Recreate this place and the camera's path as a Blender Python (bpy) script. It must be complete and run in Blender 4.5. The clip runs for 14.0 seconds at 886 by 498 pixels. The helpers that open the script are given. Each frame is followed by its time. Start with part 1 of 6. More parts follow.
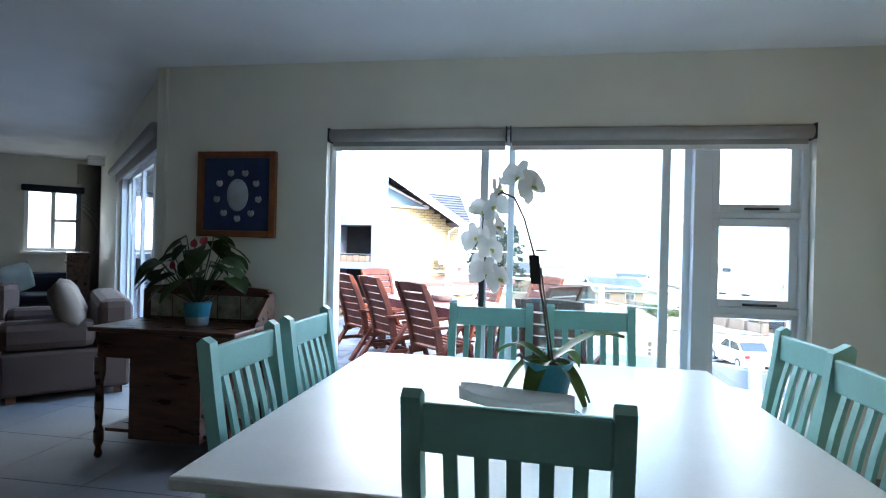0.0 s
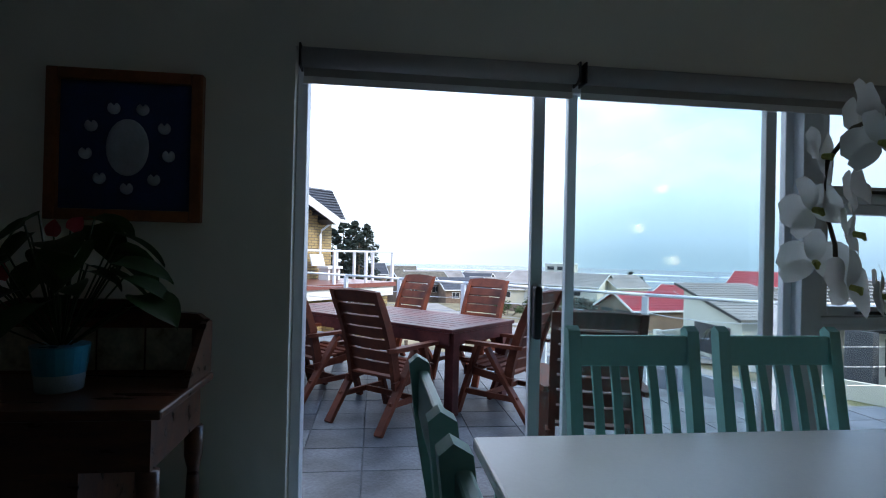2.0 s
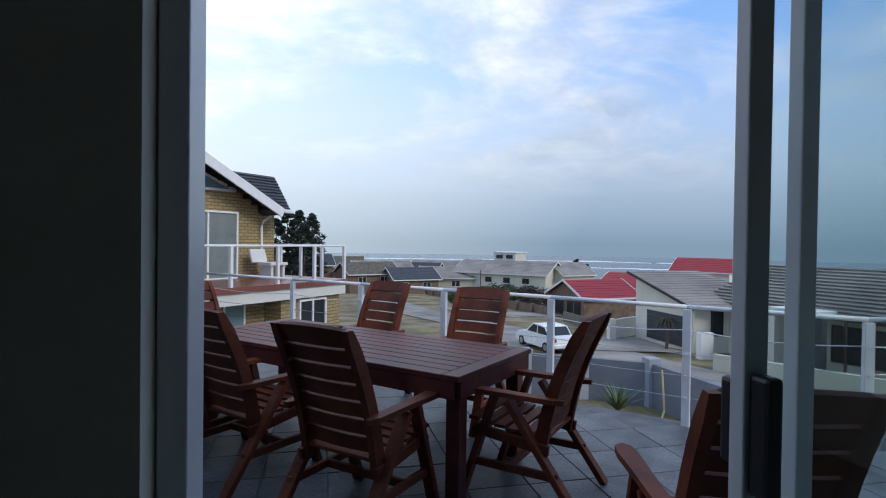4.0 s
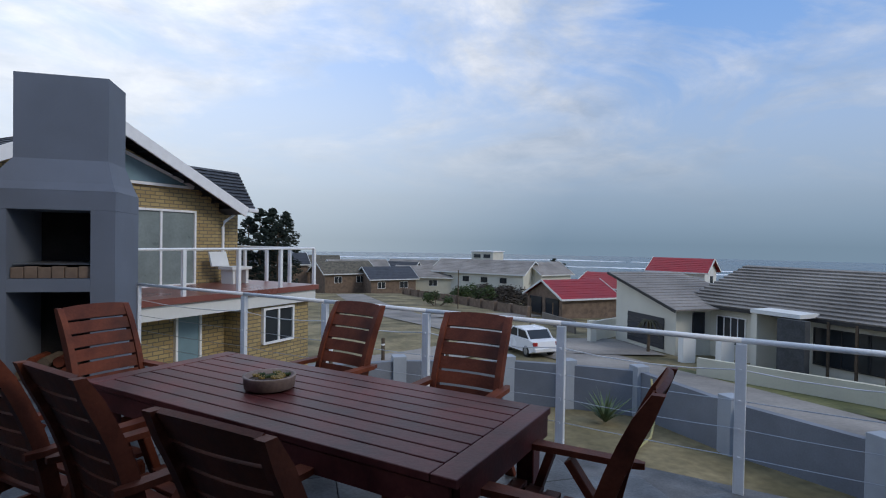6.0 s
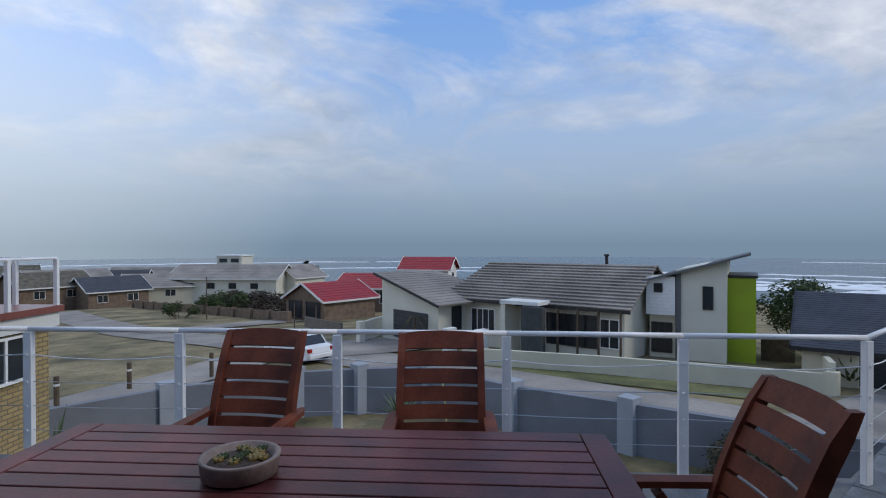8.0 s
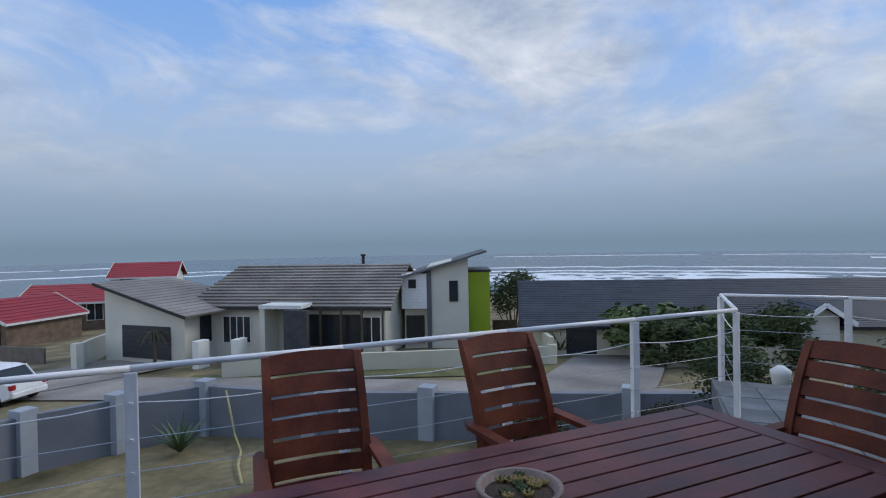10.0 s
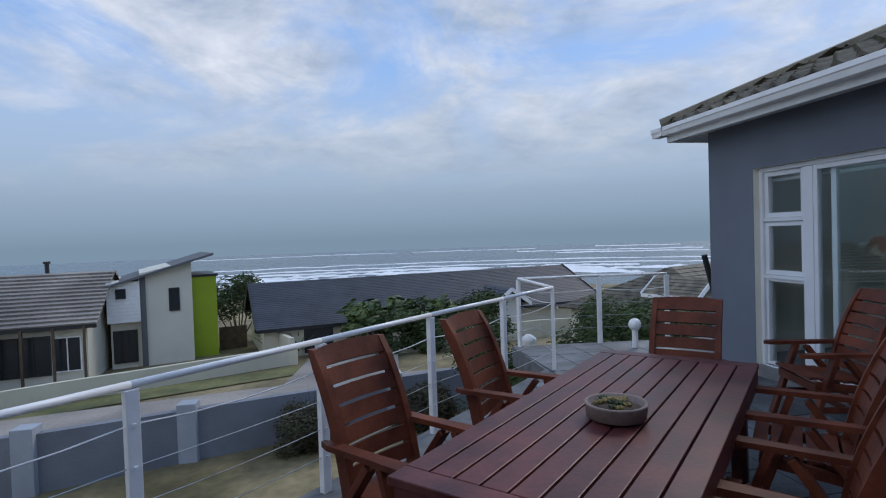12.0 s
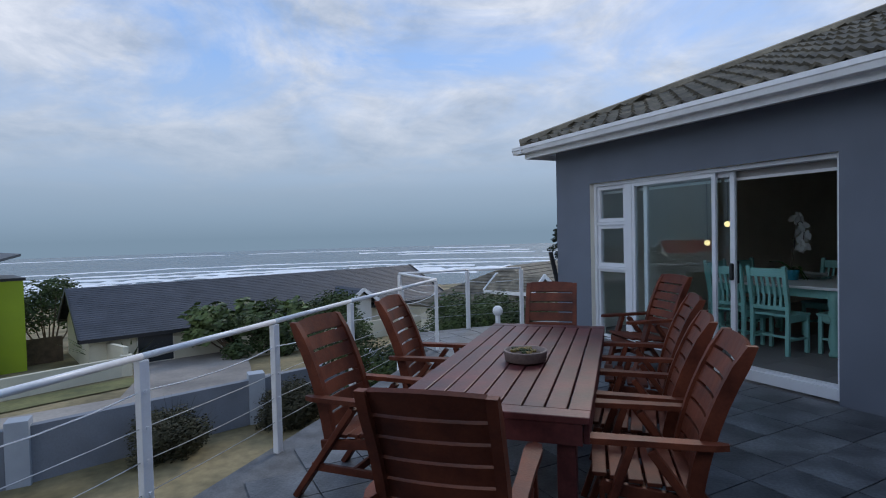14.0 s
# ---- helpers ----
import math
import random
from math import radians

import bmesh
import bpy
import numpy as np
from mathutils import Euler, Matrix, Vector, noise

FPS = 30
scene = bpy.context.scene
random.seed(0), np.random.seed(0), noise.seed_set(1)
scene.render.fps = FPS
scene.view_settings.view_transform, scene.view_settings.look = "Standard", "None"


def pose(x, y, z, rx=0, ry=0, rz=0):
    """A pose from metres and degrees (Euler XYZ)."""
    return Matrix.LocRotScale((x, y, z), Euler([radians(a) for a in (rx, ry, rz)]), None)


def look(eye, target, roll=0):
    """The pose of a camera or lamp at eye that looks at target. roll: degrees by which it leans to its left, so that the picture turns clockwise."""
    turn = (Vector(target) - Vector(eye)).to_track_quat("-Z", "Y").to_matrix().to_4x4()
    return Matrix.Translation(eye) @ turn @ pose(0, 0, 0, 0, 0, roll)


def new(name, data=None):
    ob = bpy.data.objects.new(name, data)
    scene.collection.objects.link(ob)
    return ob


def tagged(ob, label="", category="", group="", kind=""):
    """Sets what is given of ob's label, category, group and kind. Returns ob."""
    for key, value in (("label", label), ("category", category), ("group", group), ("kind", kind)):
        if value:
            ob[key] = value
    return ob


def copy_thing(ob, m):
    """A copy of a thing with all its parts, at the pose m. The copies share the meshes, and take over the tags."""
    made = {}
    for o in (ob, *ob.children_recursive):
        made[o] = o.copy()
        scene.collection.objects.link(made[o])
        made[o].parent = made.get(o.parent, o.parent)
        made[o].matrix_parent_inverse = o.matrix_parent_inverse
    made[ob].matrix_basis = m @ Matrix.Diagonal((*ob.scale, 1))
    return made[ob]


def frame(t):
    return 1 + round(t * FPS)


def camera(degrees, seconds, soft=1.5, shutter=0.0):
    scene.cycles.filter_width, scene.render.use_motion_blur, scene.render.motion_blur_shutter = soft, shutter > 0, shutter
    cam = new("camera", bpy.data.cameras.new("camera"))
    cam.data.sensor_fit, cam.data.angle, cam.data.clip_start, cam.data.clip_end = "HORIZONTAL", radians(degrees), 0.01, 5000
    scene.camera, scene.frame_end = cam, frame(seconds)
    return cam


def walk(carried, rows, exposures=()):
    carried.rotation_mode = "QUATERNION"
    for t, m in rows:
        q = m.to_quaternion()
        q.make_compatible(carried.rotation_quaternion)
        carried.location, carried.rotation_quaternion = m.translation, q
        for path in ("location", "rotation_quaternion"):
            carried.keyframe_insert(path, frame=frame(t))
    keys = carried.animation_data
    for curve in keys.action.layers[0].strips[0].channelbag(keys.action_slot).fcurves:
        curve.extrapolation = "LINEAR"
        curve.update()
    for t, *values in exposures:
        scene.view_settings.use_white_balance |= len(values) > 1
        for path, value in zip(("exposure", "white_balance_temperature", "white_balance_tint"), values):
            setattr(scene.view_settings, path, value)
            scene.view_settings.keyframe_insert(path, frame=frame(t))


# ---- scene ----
cam = camera(78.6, 14.0, soft=1.1)
PATH = [
    (0, (1.391, -3.566, 1.297), (1.079, -1.59, 1.294), 1.4),
    (0.5, (1.094, -3.336, 1.28), (0.899, -1.345, 1.28), 1.3),
    (1, (0.782, -3.047, 1.255), (0.735, -1.048, 1.262), 1.4),
    (1.5, (0.539, -2.701, 1.258), (0.652, -0.704, 1.269), 1.4),
    (2, (0.352, -2.335, 1.243), (0.6, -0.351, 1.256), 1.3),
    (2.5, (0.234, -1.907, 1.268), (0.575, 0.064, 1.27), 1.2),
    (3, (0.199, -1.475, 1.296), (0.608, 0.483, 1.28), 1.0),
    (5.5, (0.399, -0.068, 1.43), (0.866, 1.877, 1.401), 0.7),
    (6, (0.434, 0.23, 1.45), (0.958, 2.16, 1.421), 0.9),
    (6.5, (0.405, 0.525, 1.455), (1.069, 2.412, 1.43), 0.7),
    (7, (0.163, 0.811, 1.44), (1.072, 2.592, 1.42), 0.3),
    (7.5, (-0.118, 1.095, 1.442), (1.023, 2.738, 1.425), 0.1),
    (8, (-0.46, 1.389, 1.465), (0.867, 2.886, 1.449), -0.1),
    (8.5, (-0.778, 1.774, 1.484), (0.719, 3.1, 1.468), -0.2),
    (9, (-1.033, 2.143, 1.48), (0.611, 3.281, 1.463), -0.4),
    (11.5, (-1.903, 4.287, 1.529), (0.095, 4.191, 1.487), -1.9),
    (12, (-2.021, 4.602, 1.49), (-0.055, 4.238, 1.443), -1.9),
    (12.5, (-2.168, 4.782, 1.468), (-0.272, 4.148, 1.42), -1.6),
    (13, (-2.378, 5.049, 1.497), (-0.538, 4.268, 1.444), -1.6),
    (13.5, (-2.504, 5.282, 1.519), (-0.705, 4.411, 1.456), -1.7),
    (14, (-2.616, 5.463, 1.47), (-0.837, 4.551, 1.413), -1.4),
]
walk(cam, [(t, look(eye, target, roll)) for t, eye, target, roll in PATH],
     [(0, 4.1), (0.5, 3.45), (1.0, 2.75), (1.5, 2.1), (2.0, 1.65), (2.5, 1.25), (3.0, 0.95), (4.3, 0.2), (5.5, 0.0), (9, 0.0), (11.5, 0.1), (14, 0.12)])

# ---- sky and light ----
world = bpy.data.worlds.new("sky")
scene.world = world
world.use_nodes = True
wn, wl = world.node_tree.nodes, world.node_tree.links
wn.clear()


def wnode(kind, **kw):
    n = wn.new(kind)
    for k, v in kw.items():
        n.inputs[k].default_value = v
    return n


def ramp(node, stops):
    e = node.color_ramp.elements
    while len(e) < len(stops):
        e.new(0.5)
    for el, (p, c) in zip(e, stops):
        el.position, el.color = p, (*c, 1) if len(c) == 3 else c
    return node


def wmix(blend="MIX"):
    n = wn.new("ShaderNodeMix")
    n.data_type, n.blend_type = "RGBA", blend
    return n


SUN_EL, SUN_AZ = radians(36), radians(140)
sky = wn.new("ShaderNodeTexSky")
sky.sky_type, sky.sun_disc = "NISHITA", False
sky.sun_elevation, sky.sun_rotation = SUN_EL, SUN_AZ
coord = wn.new("ShaderNodeTexCoord")
sep = wn.new("ShaderNodeSeparateXYZ")
wl.new(coord.outputs["Generated"], sep.inputs[0])
# flat cloud layer: the direction divided by its height
den = wn.new("ShaderNodeMath"); den.operation = "ADD"; den.inputs[1].default_value = 0.22
wl.new(sep.outputs["Z"], den.inputs[0])
flat = wn.new("ShaderNodeVectorMath"); flat.operation = "DIVIDE"
comb = wn.new("ShaderNodeCombineXYZ")
for a in "XYZ":
    wl.new(den.outputs[0], comb.inputs[a])
wl.new(coord.outputs["Generated"], flat.inputs[0])
wl.new(comb.outputs[0], flat.inputs[1])
big = wnode("ShaderNodeTexNoise", Scale=1.25, Detail=11.0, Roughness=0.6, Distortion=0.5)
fine = wnode("ShaderNodeTexNoise", Scale=3.6, Detail=10.0, Roughness=0.6, Distortion=0.3)
wl.new(flat.outputs[0], big.inputs["Vector"])
wl.new(flat.outputs[0], fine.inputs["Vector"])
cover = ramp(wn.new("ShaderNodeValToRGB"), [(0.42, (0, 0, 0)), (0.60, (1, 1, 1))])
wl.new(big.outputs[0], cover.inputs[0])
shade = ramp(wn.new("ShaderNodeValToRGB"), [(0.32, (0.35, 0.435, 0.585)), (0.68, (0.70, 0.745, 0.85))])
wl.new(fine.outputs[0], shade.inputs[0])
blue = ramp(wn.new("ShaderNodeValToRGB"), [(0.0, (0.40, 0.54, 0.76)), (0.45, (0.16, 0.345, 0.74))])
wl.new(sep.outputs["Z"], blue.inputs[0])
skyblue = wmix(); skyblue.inputs[0].default_value = 0.012
wl.new(blue.outputs[0], skyblue.inputs[6]); wl.new(sky.outputs[0], skyblue.inputs[7])
clouds = wmix()
wl.new(cover.outputs[0], clouds.inputs[0]); wl.new(skyblue.outputs[2], clouds.inputs[6]); wl.new(shade.outputs[0], clouds.inputs[7])
# fog bank over the sea up to some twenty degrees
fogf = ramp(wn.new("ShaderNodeValToRGB"), [(0.0, (1, 1, 1)), (0.08, (0.95, 0.95, 0.95)), (0.30, (0, 0, 0))])
wl.new(sep.outputs["Z"], fogf.inputs[0])
fogc = ramp(wn.new("ShaderNodeValToRGB"), [(0.0, (0.185, 0.268, 0.36)), (0.035, (0.23, 0.322, 0.43)), (0.10, (0.31, 0.405, 0.53)), (0.22, (0.40, 0.485, 0.61))])
wl.new(sep.outputs["Z"], fogc.inputs[0])
foggy = wmix()
wl.new(fogf.outputs[0], foggy.inputs[0]); wl.new(clouds.outputs[2], foggy.inputs[6]); wl.new(fogc.outputs[0], foggy.inputs[7])
# brighter towards the veiled sun
sund = wn.new("ShaderNodeVectorMath"); sund.operation = "DOT_PRODUCT"
sund.inputs[1].default_value = (-0.62, 0.64, 0.45)
wl.new(coord.outputs["Generated"], sund.inputs[0])
glow = ramp(wn.new("ShaderNodeValToRGB"), [(0.30, (0.0, 0.0, 0.0)), (1.0, (0.40, 0.39, 0.36))])
wl.new(sund.outputs["Value"], glow.inputs[0])
lit = wmix("ADD"); lit.inputs[0].default_value = 1.0
wl.new(foggy.outputs[2], lit.inputs[6]); wl.new(glow.outputs[0], lit.inputs[7])
bg = wnode("ShaderNodeBackground", Strength=1.0)
wl.new(lit.outputs[2], bg.inputs["Color"])
wout = wn.new("ShaderNodeOutputWorld")
wl.new(bg.outputs[0], wout.inputs["Surface"])

sun = new("sun", bpy.data.lights.new("sun", "SUN"))
sun.data.energy, sun.data.angle, sun.data.color = 1.1, radians(18), (1.0, 0.94, 0.86)
sun.matrix_world = look((0, 0, 30), (-math.cos(SUN_EL) * math.sin(SUN_AZ), -math.cos(SUN_EL) * math.cos(SUN_AZ), 30 - math.sin(SUN_EL)))


# daylight in the living-room door and window, standing in for the sky
for eye, target, sx_, sz_, power in (((-2.36 + 0.02, 1.34, 1.05), (-4, -0.3, 0.9), 3.0, 1.9, 0.1), ((-5.94, 3.82, 1.6), (-4, 1.9, 1.0), 0.66, 0.9, 0.2)):
    lamp = new("window_light", bpy.data.lights.new("window_light", "AREA"))
    lamp.data.shape, lamp.data.size, lamp.data.size_y, lamp.data.energy, lamp.data.color = "RECTANGLE", sx_, sz_, power, (0.90, 0.96, 1.0)
    lamp.matrix_world = look(eye, target)


# ---- materials ----
def mat(name, base, rough=0.6, var=0.15, scale=8.0, fine_scale=90.0, bump=0.1, metal=0.0, stretch=(1, 1, 1), island=0.0, spec=0.5, sub=0.0, second=None):
    m = bpy.data.materials.new(name)
    m.use_nodes = True
    n, l = m.node_tree.nodes, m.node_tree.links
    b = n["Principled BSDF"]
    b.inputs["Roughness"].default_value, b.inputs["Metallic"].default_value = rough, metal
    b.inputs["Specular IOR Level"].default_value = spec
    tc, mp = n.new("ShaderNodeTexCoord"), n.new("ShaderNodeMapping")
    mp.inputs["Scale"].default_value = stretch
    l.new(tc.outputs["Object"], mp.inputs["Vector"])
    n1, n2 = n.new("ShaderNodeTexNoise"), n.new("ShaderNodeTexNoise")
    for nn, s in ((n1, scale), (n2, fine_scale)):
        nn.inputs["Scale"].default_value, nn.inputs["Detail"].default_value = s, 5
        l.new(mp.outputs[0], nn.inputs["Vector"])
    dark = tuple(c * (1 - var) for c in base)
    lite = tuple(min(1, c * (1 + var)) for c in (second or base))
    r1 = ramp(n.new("ShaderNodeValToRGB"), [(0.3, dark), (0.7, lite)])
    l.new(n1.outputs[0], r1.inputs[0])
    r2 = ramp(n.new("ShaderNodeValToRGB"), [(0.25, (1 - var, 1 - var, 1 - var)), (0.75, (1, 1, 1))])
    l.new(n2.outputs[0], r2.inputs[0])
    mx = n.new("ShaderNodeMix"); mx.data_type, mx.blend_type = "RGBA", "MULTIPLY"; mx.inputs[0].default_value = 1
    l.new(r1.outputs[0], mx.inputs[6]); l.new(r2.outputs[0], mx.inputs[7])
    col = mx.outputs[2]
    if island:
        oi = n.new("ShaderNodeObjectInfo")
        hs = n.new("ShaderNodeHueSaturation")
        mr = n.new("ShaderNodeMapRange")
        mr.inputs["To Min"].default_value, mr.inputs["To Max"].default_value = 1 - island, 1 + island
        l.new(oi.outputs["Random"], mr.inputs["Value"]); l.new(mr.outputs[0], hs.inputs["Value"]); l.new(col, hs.inputs["Color"])
        col = hs.outputs[0]
    l.new(col, b.inputs["Base Color"])
    rr = n.new("ShaderNodeMapRange")
    rr.inputs["To Min"].default_value, rr.inputs["To Max"].default_value = max(0.02, rough - 0.1), min(1, rough + 0.1)
    l.new(n1.outputs[0], rr.inputs["Value"]); l.new(rr.outputs[0], b.inputs["Roughness"])
    if bump:
        bp = n.new("ShaderNodeBump")
        bp.inputs["Strength"].default_value, bp.inputs["Distance"].default_value = bump, 0.01
        l.new(n2.outputs[0], bp.inputs["Height"]); l.new(bp.outputs[0], b.inputs["Normal"])
    if sub:
        b.inputs["Transmission Weight"].default_value = sub
    return m


def glassmat(name, tint=(0.93, 0.97, 0.97), refl=1.0):
    m = bpy.data.materials.new(name)
    m.use_nodes = True
    n, l = m.node_tree.nodes, m.node_tree.links
    n.remove(n["Principled BSDF"])
    tr, gl, mx, lw = n.new("ShaderNodeBsdfTransparent"), n.new("ShaderNodeBsdfGlossy"), n.new("ShaderNodeMixShader"), n.new("ShaderNodeLayerWeight")
    fr, pw = n.new("ShaderNodeMath"), n.new("ShaderNodeMath")
    pw.operation, fr.operation = "POWER", "MULTIPLY_ADD"
    pw.inputs[1].default_value, fr.inputs[1].default_value, fr.inputs[2].default_value = 4.0, 0.9, 0.045 * refl
    lw.inputs["Blend"].default_value = 0.5
    l.new(lw.outputs["Facing"], pw.inputs[0]); l.new(pw.outputs[0], fr.inputs[0])
    tr.inputs[0].default_value = (*tint, 1)
    gl.inputs["Roughness"].default_value = 0.02
    l.new(fr.outputs[0], mx.inputs[0]); l.new(tr.outputs[0], mx.inputs[1]); l.new(gl.outputs[0], mx.inputs[2])
    l.new(mx.outputs[0], n["Material Output"].inputs["Surface"])
    return m


M = dict(
    inwall=mat("cream_paint", (0.80, 0.77, 0.67), 0.75, 0.04, 2, 160, 0.04),
    ceil=mat("white_ceiling_paint", (0.84, 0.85, 0.86), 0.8, 0.03, 2, 120, 0.03),
    infloor=mat("grey_floor_tile", (0.19, 0.18, 0.18), 0.58, 0.12, 3, 60, 0.05, island=0.06),
    outwall=mat("blue_grey_plaster", (0.155, 0.175, 0.215), 0.8, 0.10, 1.5, 120, 0.12),
    slate=mat("slate_tile", (0.062, 0.070, 0.080), 0.47, 0.45, 2.6, 45, 0.3, island=0.22, second=(0.14, 0.15, 0.16)),
    slategrout=mat("slate_grout", (0.15, 0.155, 0.16), 0.9, 0.3, 6, 80),
    grout=mat("grout", (0.20, 0.20, 0.20), 0.9, 0.2, 6, 80),
    alu=mat("white_aluminium", (0.74, 0.76, 0.79), 0.35, 0.04, 3, 100, 0.0),
    white=mat("white_gloss_paint", (0.86, 0.86, 0.86), 0.35, 0.06, 5, 70, 0.05),
    redwood=mat("stained_meranti", (0.098, 0.024, 0.013), 0.55, 0.24, 5, 70, 0.12, island=0.14, second=(0.165, 0.044, 0.021), spec=0.22),
    tabwood=mat("stained_table_wood", (0.085, 0.022, 0.021), 0.42, 0.28, 5, 50, 0.10, island=0.14, second=(0.128, 0.036, 0.032), spec=0.28),
    teal=mat("teal_paint", (0.26, 0.55, 0.51), 0.45, 0.06, 5, 60, 0.05),
    tabtop=mat("white_table_paint", (0.78, 0.80, 0.80), 0.33, 0.04, 4, 80, 0.03),
    glass=glassmat("clear_glass"),
    black=mat("black_plastic", (0.018, 0.018, 0.02), 0.45, 0.1, 10, 80, 0),
    steel=mat("steel_cable", (0.45, 0.46, 0.47), 0.35, 0.1, 10, 80, 0, metal=0.9),
    grass=mat("lawn", (0.145, 0.125, 0.045), 0.95, 0.42, 0.35, 4.0, 0.7, second=(0.27, 0.215, 0.115)),
    road=mat("paved_road", (0.23, 0.21, 0.19), 0.9, 0.22, 0.3, 6.0, 0.3, second=(0.31, 0.28, 0.245)),
    ywall=mat("yellow_plaster", (0.58, 0.55, 0.43), 0.85, 0.08, 0.6, 20, 0.1),
    cream=mat("cream_plaster", (0.64, 0.62, 0.53), 0.85, 0.06, 0.6, 20, 0.1),
    pale=mat("pale_plaster", (0.72, 0.72, 0.69), 0.8, 0.06, 0.6, 20, 0.1),
    green=mat("lime_paint", (0.30, 0.40, 0.018), 0.7, 0.08, 0.8, 20, 0.05),
    groof=mat("grey_roof_tile", (0.30, 0.27, 0.24), 0.75, 0.3, 0.35, 8, 0.2, island=0.12),
    rroof=mat("red_roof_sheet", (0.33, 0.022, 0.028), 0.55, 0.12, 0.5, 8, 0.1, island=0.1),
    droof=mat("dark_slate_roof", (0.045, 0.050, 0.062), 0.6, 0.35, 1.2, 9, 0.3, island=0.2),
    broof=mat("brown_roof_tile", (0.13, 0.115, 0.085), 0.85, 0.35, 2.5, 25, 0.4, island=0.18, second=(0.19, 0.165, 0.12)),
    brick=mat("yellow_brick", (0.38, 0.29, 0.14), 0.85, 0.2, 5, 40, 0.3, island=0.14),
    mortar=mat("mortar", (0.33, 0.30, 0.24), 0.95, 0.15, 4, 40, 0.2),
    stone=mat("brown_stone", (0.20, 0.14, 0.10), 0.9, 0.3, 2, 14, 0.4),
    winglass=mat("dark_window_glass", (0.03, 0.035, 0.04), 0.08, 0.1, 1, 5, 0),
    leaf=mat("leaf_green", (0.035, 0.075, 0.018), 0.5, 0.35, 3, 30, 0.1, island=0.2),
    dleaf=mat("dark_shrub_leaf", (0.040, 0.065, 0.022), 0.7, 0.45, 1.5, 8, 0.2, second=(0.07, 0.105, 0.03)),
    bark=mat("bark", (0.12, 0.085, 0.055), 0.9, 0.3, 4, 30, 0.4),
    terra=mat("clay_bowl", (0.25, 0.19, 0.165), 0.85, 0.25, 8, 60, 0.2),
    soil=mat("dry_soil", (0.07, 0.045, 0.03), 0.95, 0.4, 30, 120, 0.6),
    petal=mat("white_petal", (0.82, 0.82, 0.80), 0.6, 0.04, 10, 60, 0.02),
    bluepot=mat("blue_glazed_pot", (0.04, 0.30, 0.42), 0.3, 0.1, 8, 60, 0.02),
    antique=mat("antique_mahogany", (0.060, 0.022, 0.012), 0.3, 0.35, 4, 40, 0.08, stretch=(1, 5, 5), second=(0.13, 0.05, 0.024)),
    leather=mat("brown_leather", (0.062, 0.034, 0.023), 0.75, 0.15, 3, 80, 0.15),
    navy=mat("navy_fabric", (0.015, 0.022, 0.045), 0.9, 0.2, 4, 200, 0.2),
    cushion=mat("beige_cushion", (0.19, 0.145, 0.11), 0.95, 0.2, 4, 200, 0.2),
    bluecush=mat("pale_blue_cushion", (0.40, 0.50, 0.52), 0.95, 0.15, 4, 200, 0.2),
    picblue=mat("navy_mount", (0.022, 0.05, 0.14), 0.8, 0.2, 8, 120, 0.02),
    frame=mat("orange_wood_frame", (0.25, 0.085, 0.025), 0.4, 0.25, 5, 60, 0.05),
    soot=mat("sooty_brick", (0.02, 0.018, 0.017), 0.95, 0.4, 6, 50, 0.3),
    sea=mat("sea", (0.030, 0.075, 0.095), 0.25, 0.3, 0.02, 0.15, 0.5),
    foam=mat("surf_foam", (0.80, 0.83, 0.85), 0.9, 0.15, 0.05, 0.5, 0.2),
    sand=mat("beach_sand", (0.36, 0.31, 0.24), 0.95, 0.15, 0.05, 1, 0.1),
    redtile=mat("red_deck_tile", (0.24, 0.085, 0.065), 0.3, 0.12, 1, 10, 0.05),
    blind=mat("grey_blind_fabric", (0.42, 0.40, 0.38), 0.9, 0.06, 4, 150, 0.05),
    carwhite=mat("white_car_paint", (0.80, 0.80, 0.80), 0.25, 0.03, 2, 30, 0),
    tyre=mat("tyre_rubber", (0.02, 0.02, 0.02), 0.85, 0.2, 10, 60, 0.1),
    pink=mat("pink_flower", (0.50, 0.05, 0.07), 0.6, 0.1, 10, 50, 0),
    cane=mat("dry_reed", (0.22, 0.19, 0.10), 0.9, 0.25, 6, 40, 0.1, island=0.2),
)


def translucent(m, share):
    """Lets light through thin petals and leaves."""
    n, l = m.node_tree.nodes, m.node_tree.links
    tl, mx, p = n.new("ShaderNodeBsdfTranslucent"), n.new("ShaderNodeMixShader"), n["Principled BSDF"]
    mx.inputs[0].default_value = share
    src = p.inputs["Base Color"].links[0].from_socket
    l.new(src, tl.inputs["Color"]); l.new(p.outputs[0], mx.inputs[1]); l.new(tl.outputs[0], mx.inputs[2])
    l.new(mx.outputs[0], n["Material Output"].inputs["Surface"])


for key in ("petal", "leaf", "dleaf"):
    translucent(M[key], 0.5 if key == "petal" else 0.25)


# ---- building helpers ----
def thing(name, label, category, group="", kind="", m=None):
    ob = new(name)
    ob.empty_display_size = 0.1
    if m is not None:
        ob.matrix_basis = m
    return tagged(ob, label, category, group, kind)


def finish(name, bm, material, smooth=False):
    bm.normal_update()
    me = bpy.data.meshes.new(name)
    bm.to_mesh(me)
    bm.free()
    if smooth:
        me.polygons.foreach_set("use_smooth", [True] * len(me.polygons))
    for m in (material if isinstance(material, (list, tuple)) else [material]):
        me.materials.append(m)
    return me


def part(name, bm, material, parent=None, label="", smooth=False, m=None):
    ob = new(name, finish(name, bm, material, smooth))
    if parent is not None:
        ob.parent = parent
    if m is not None:
        ob.matrix_basis = m
    if label:
        ob["label"] = label
    return ob


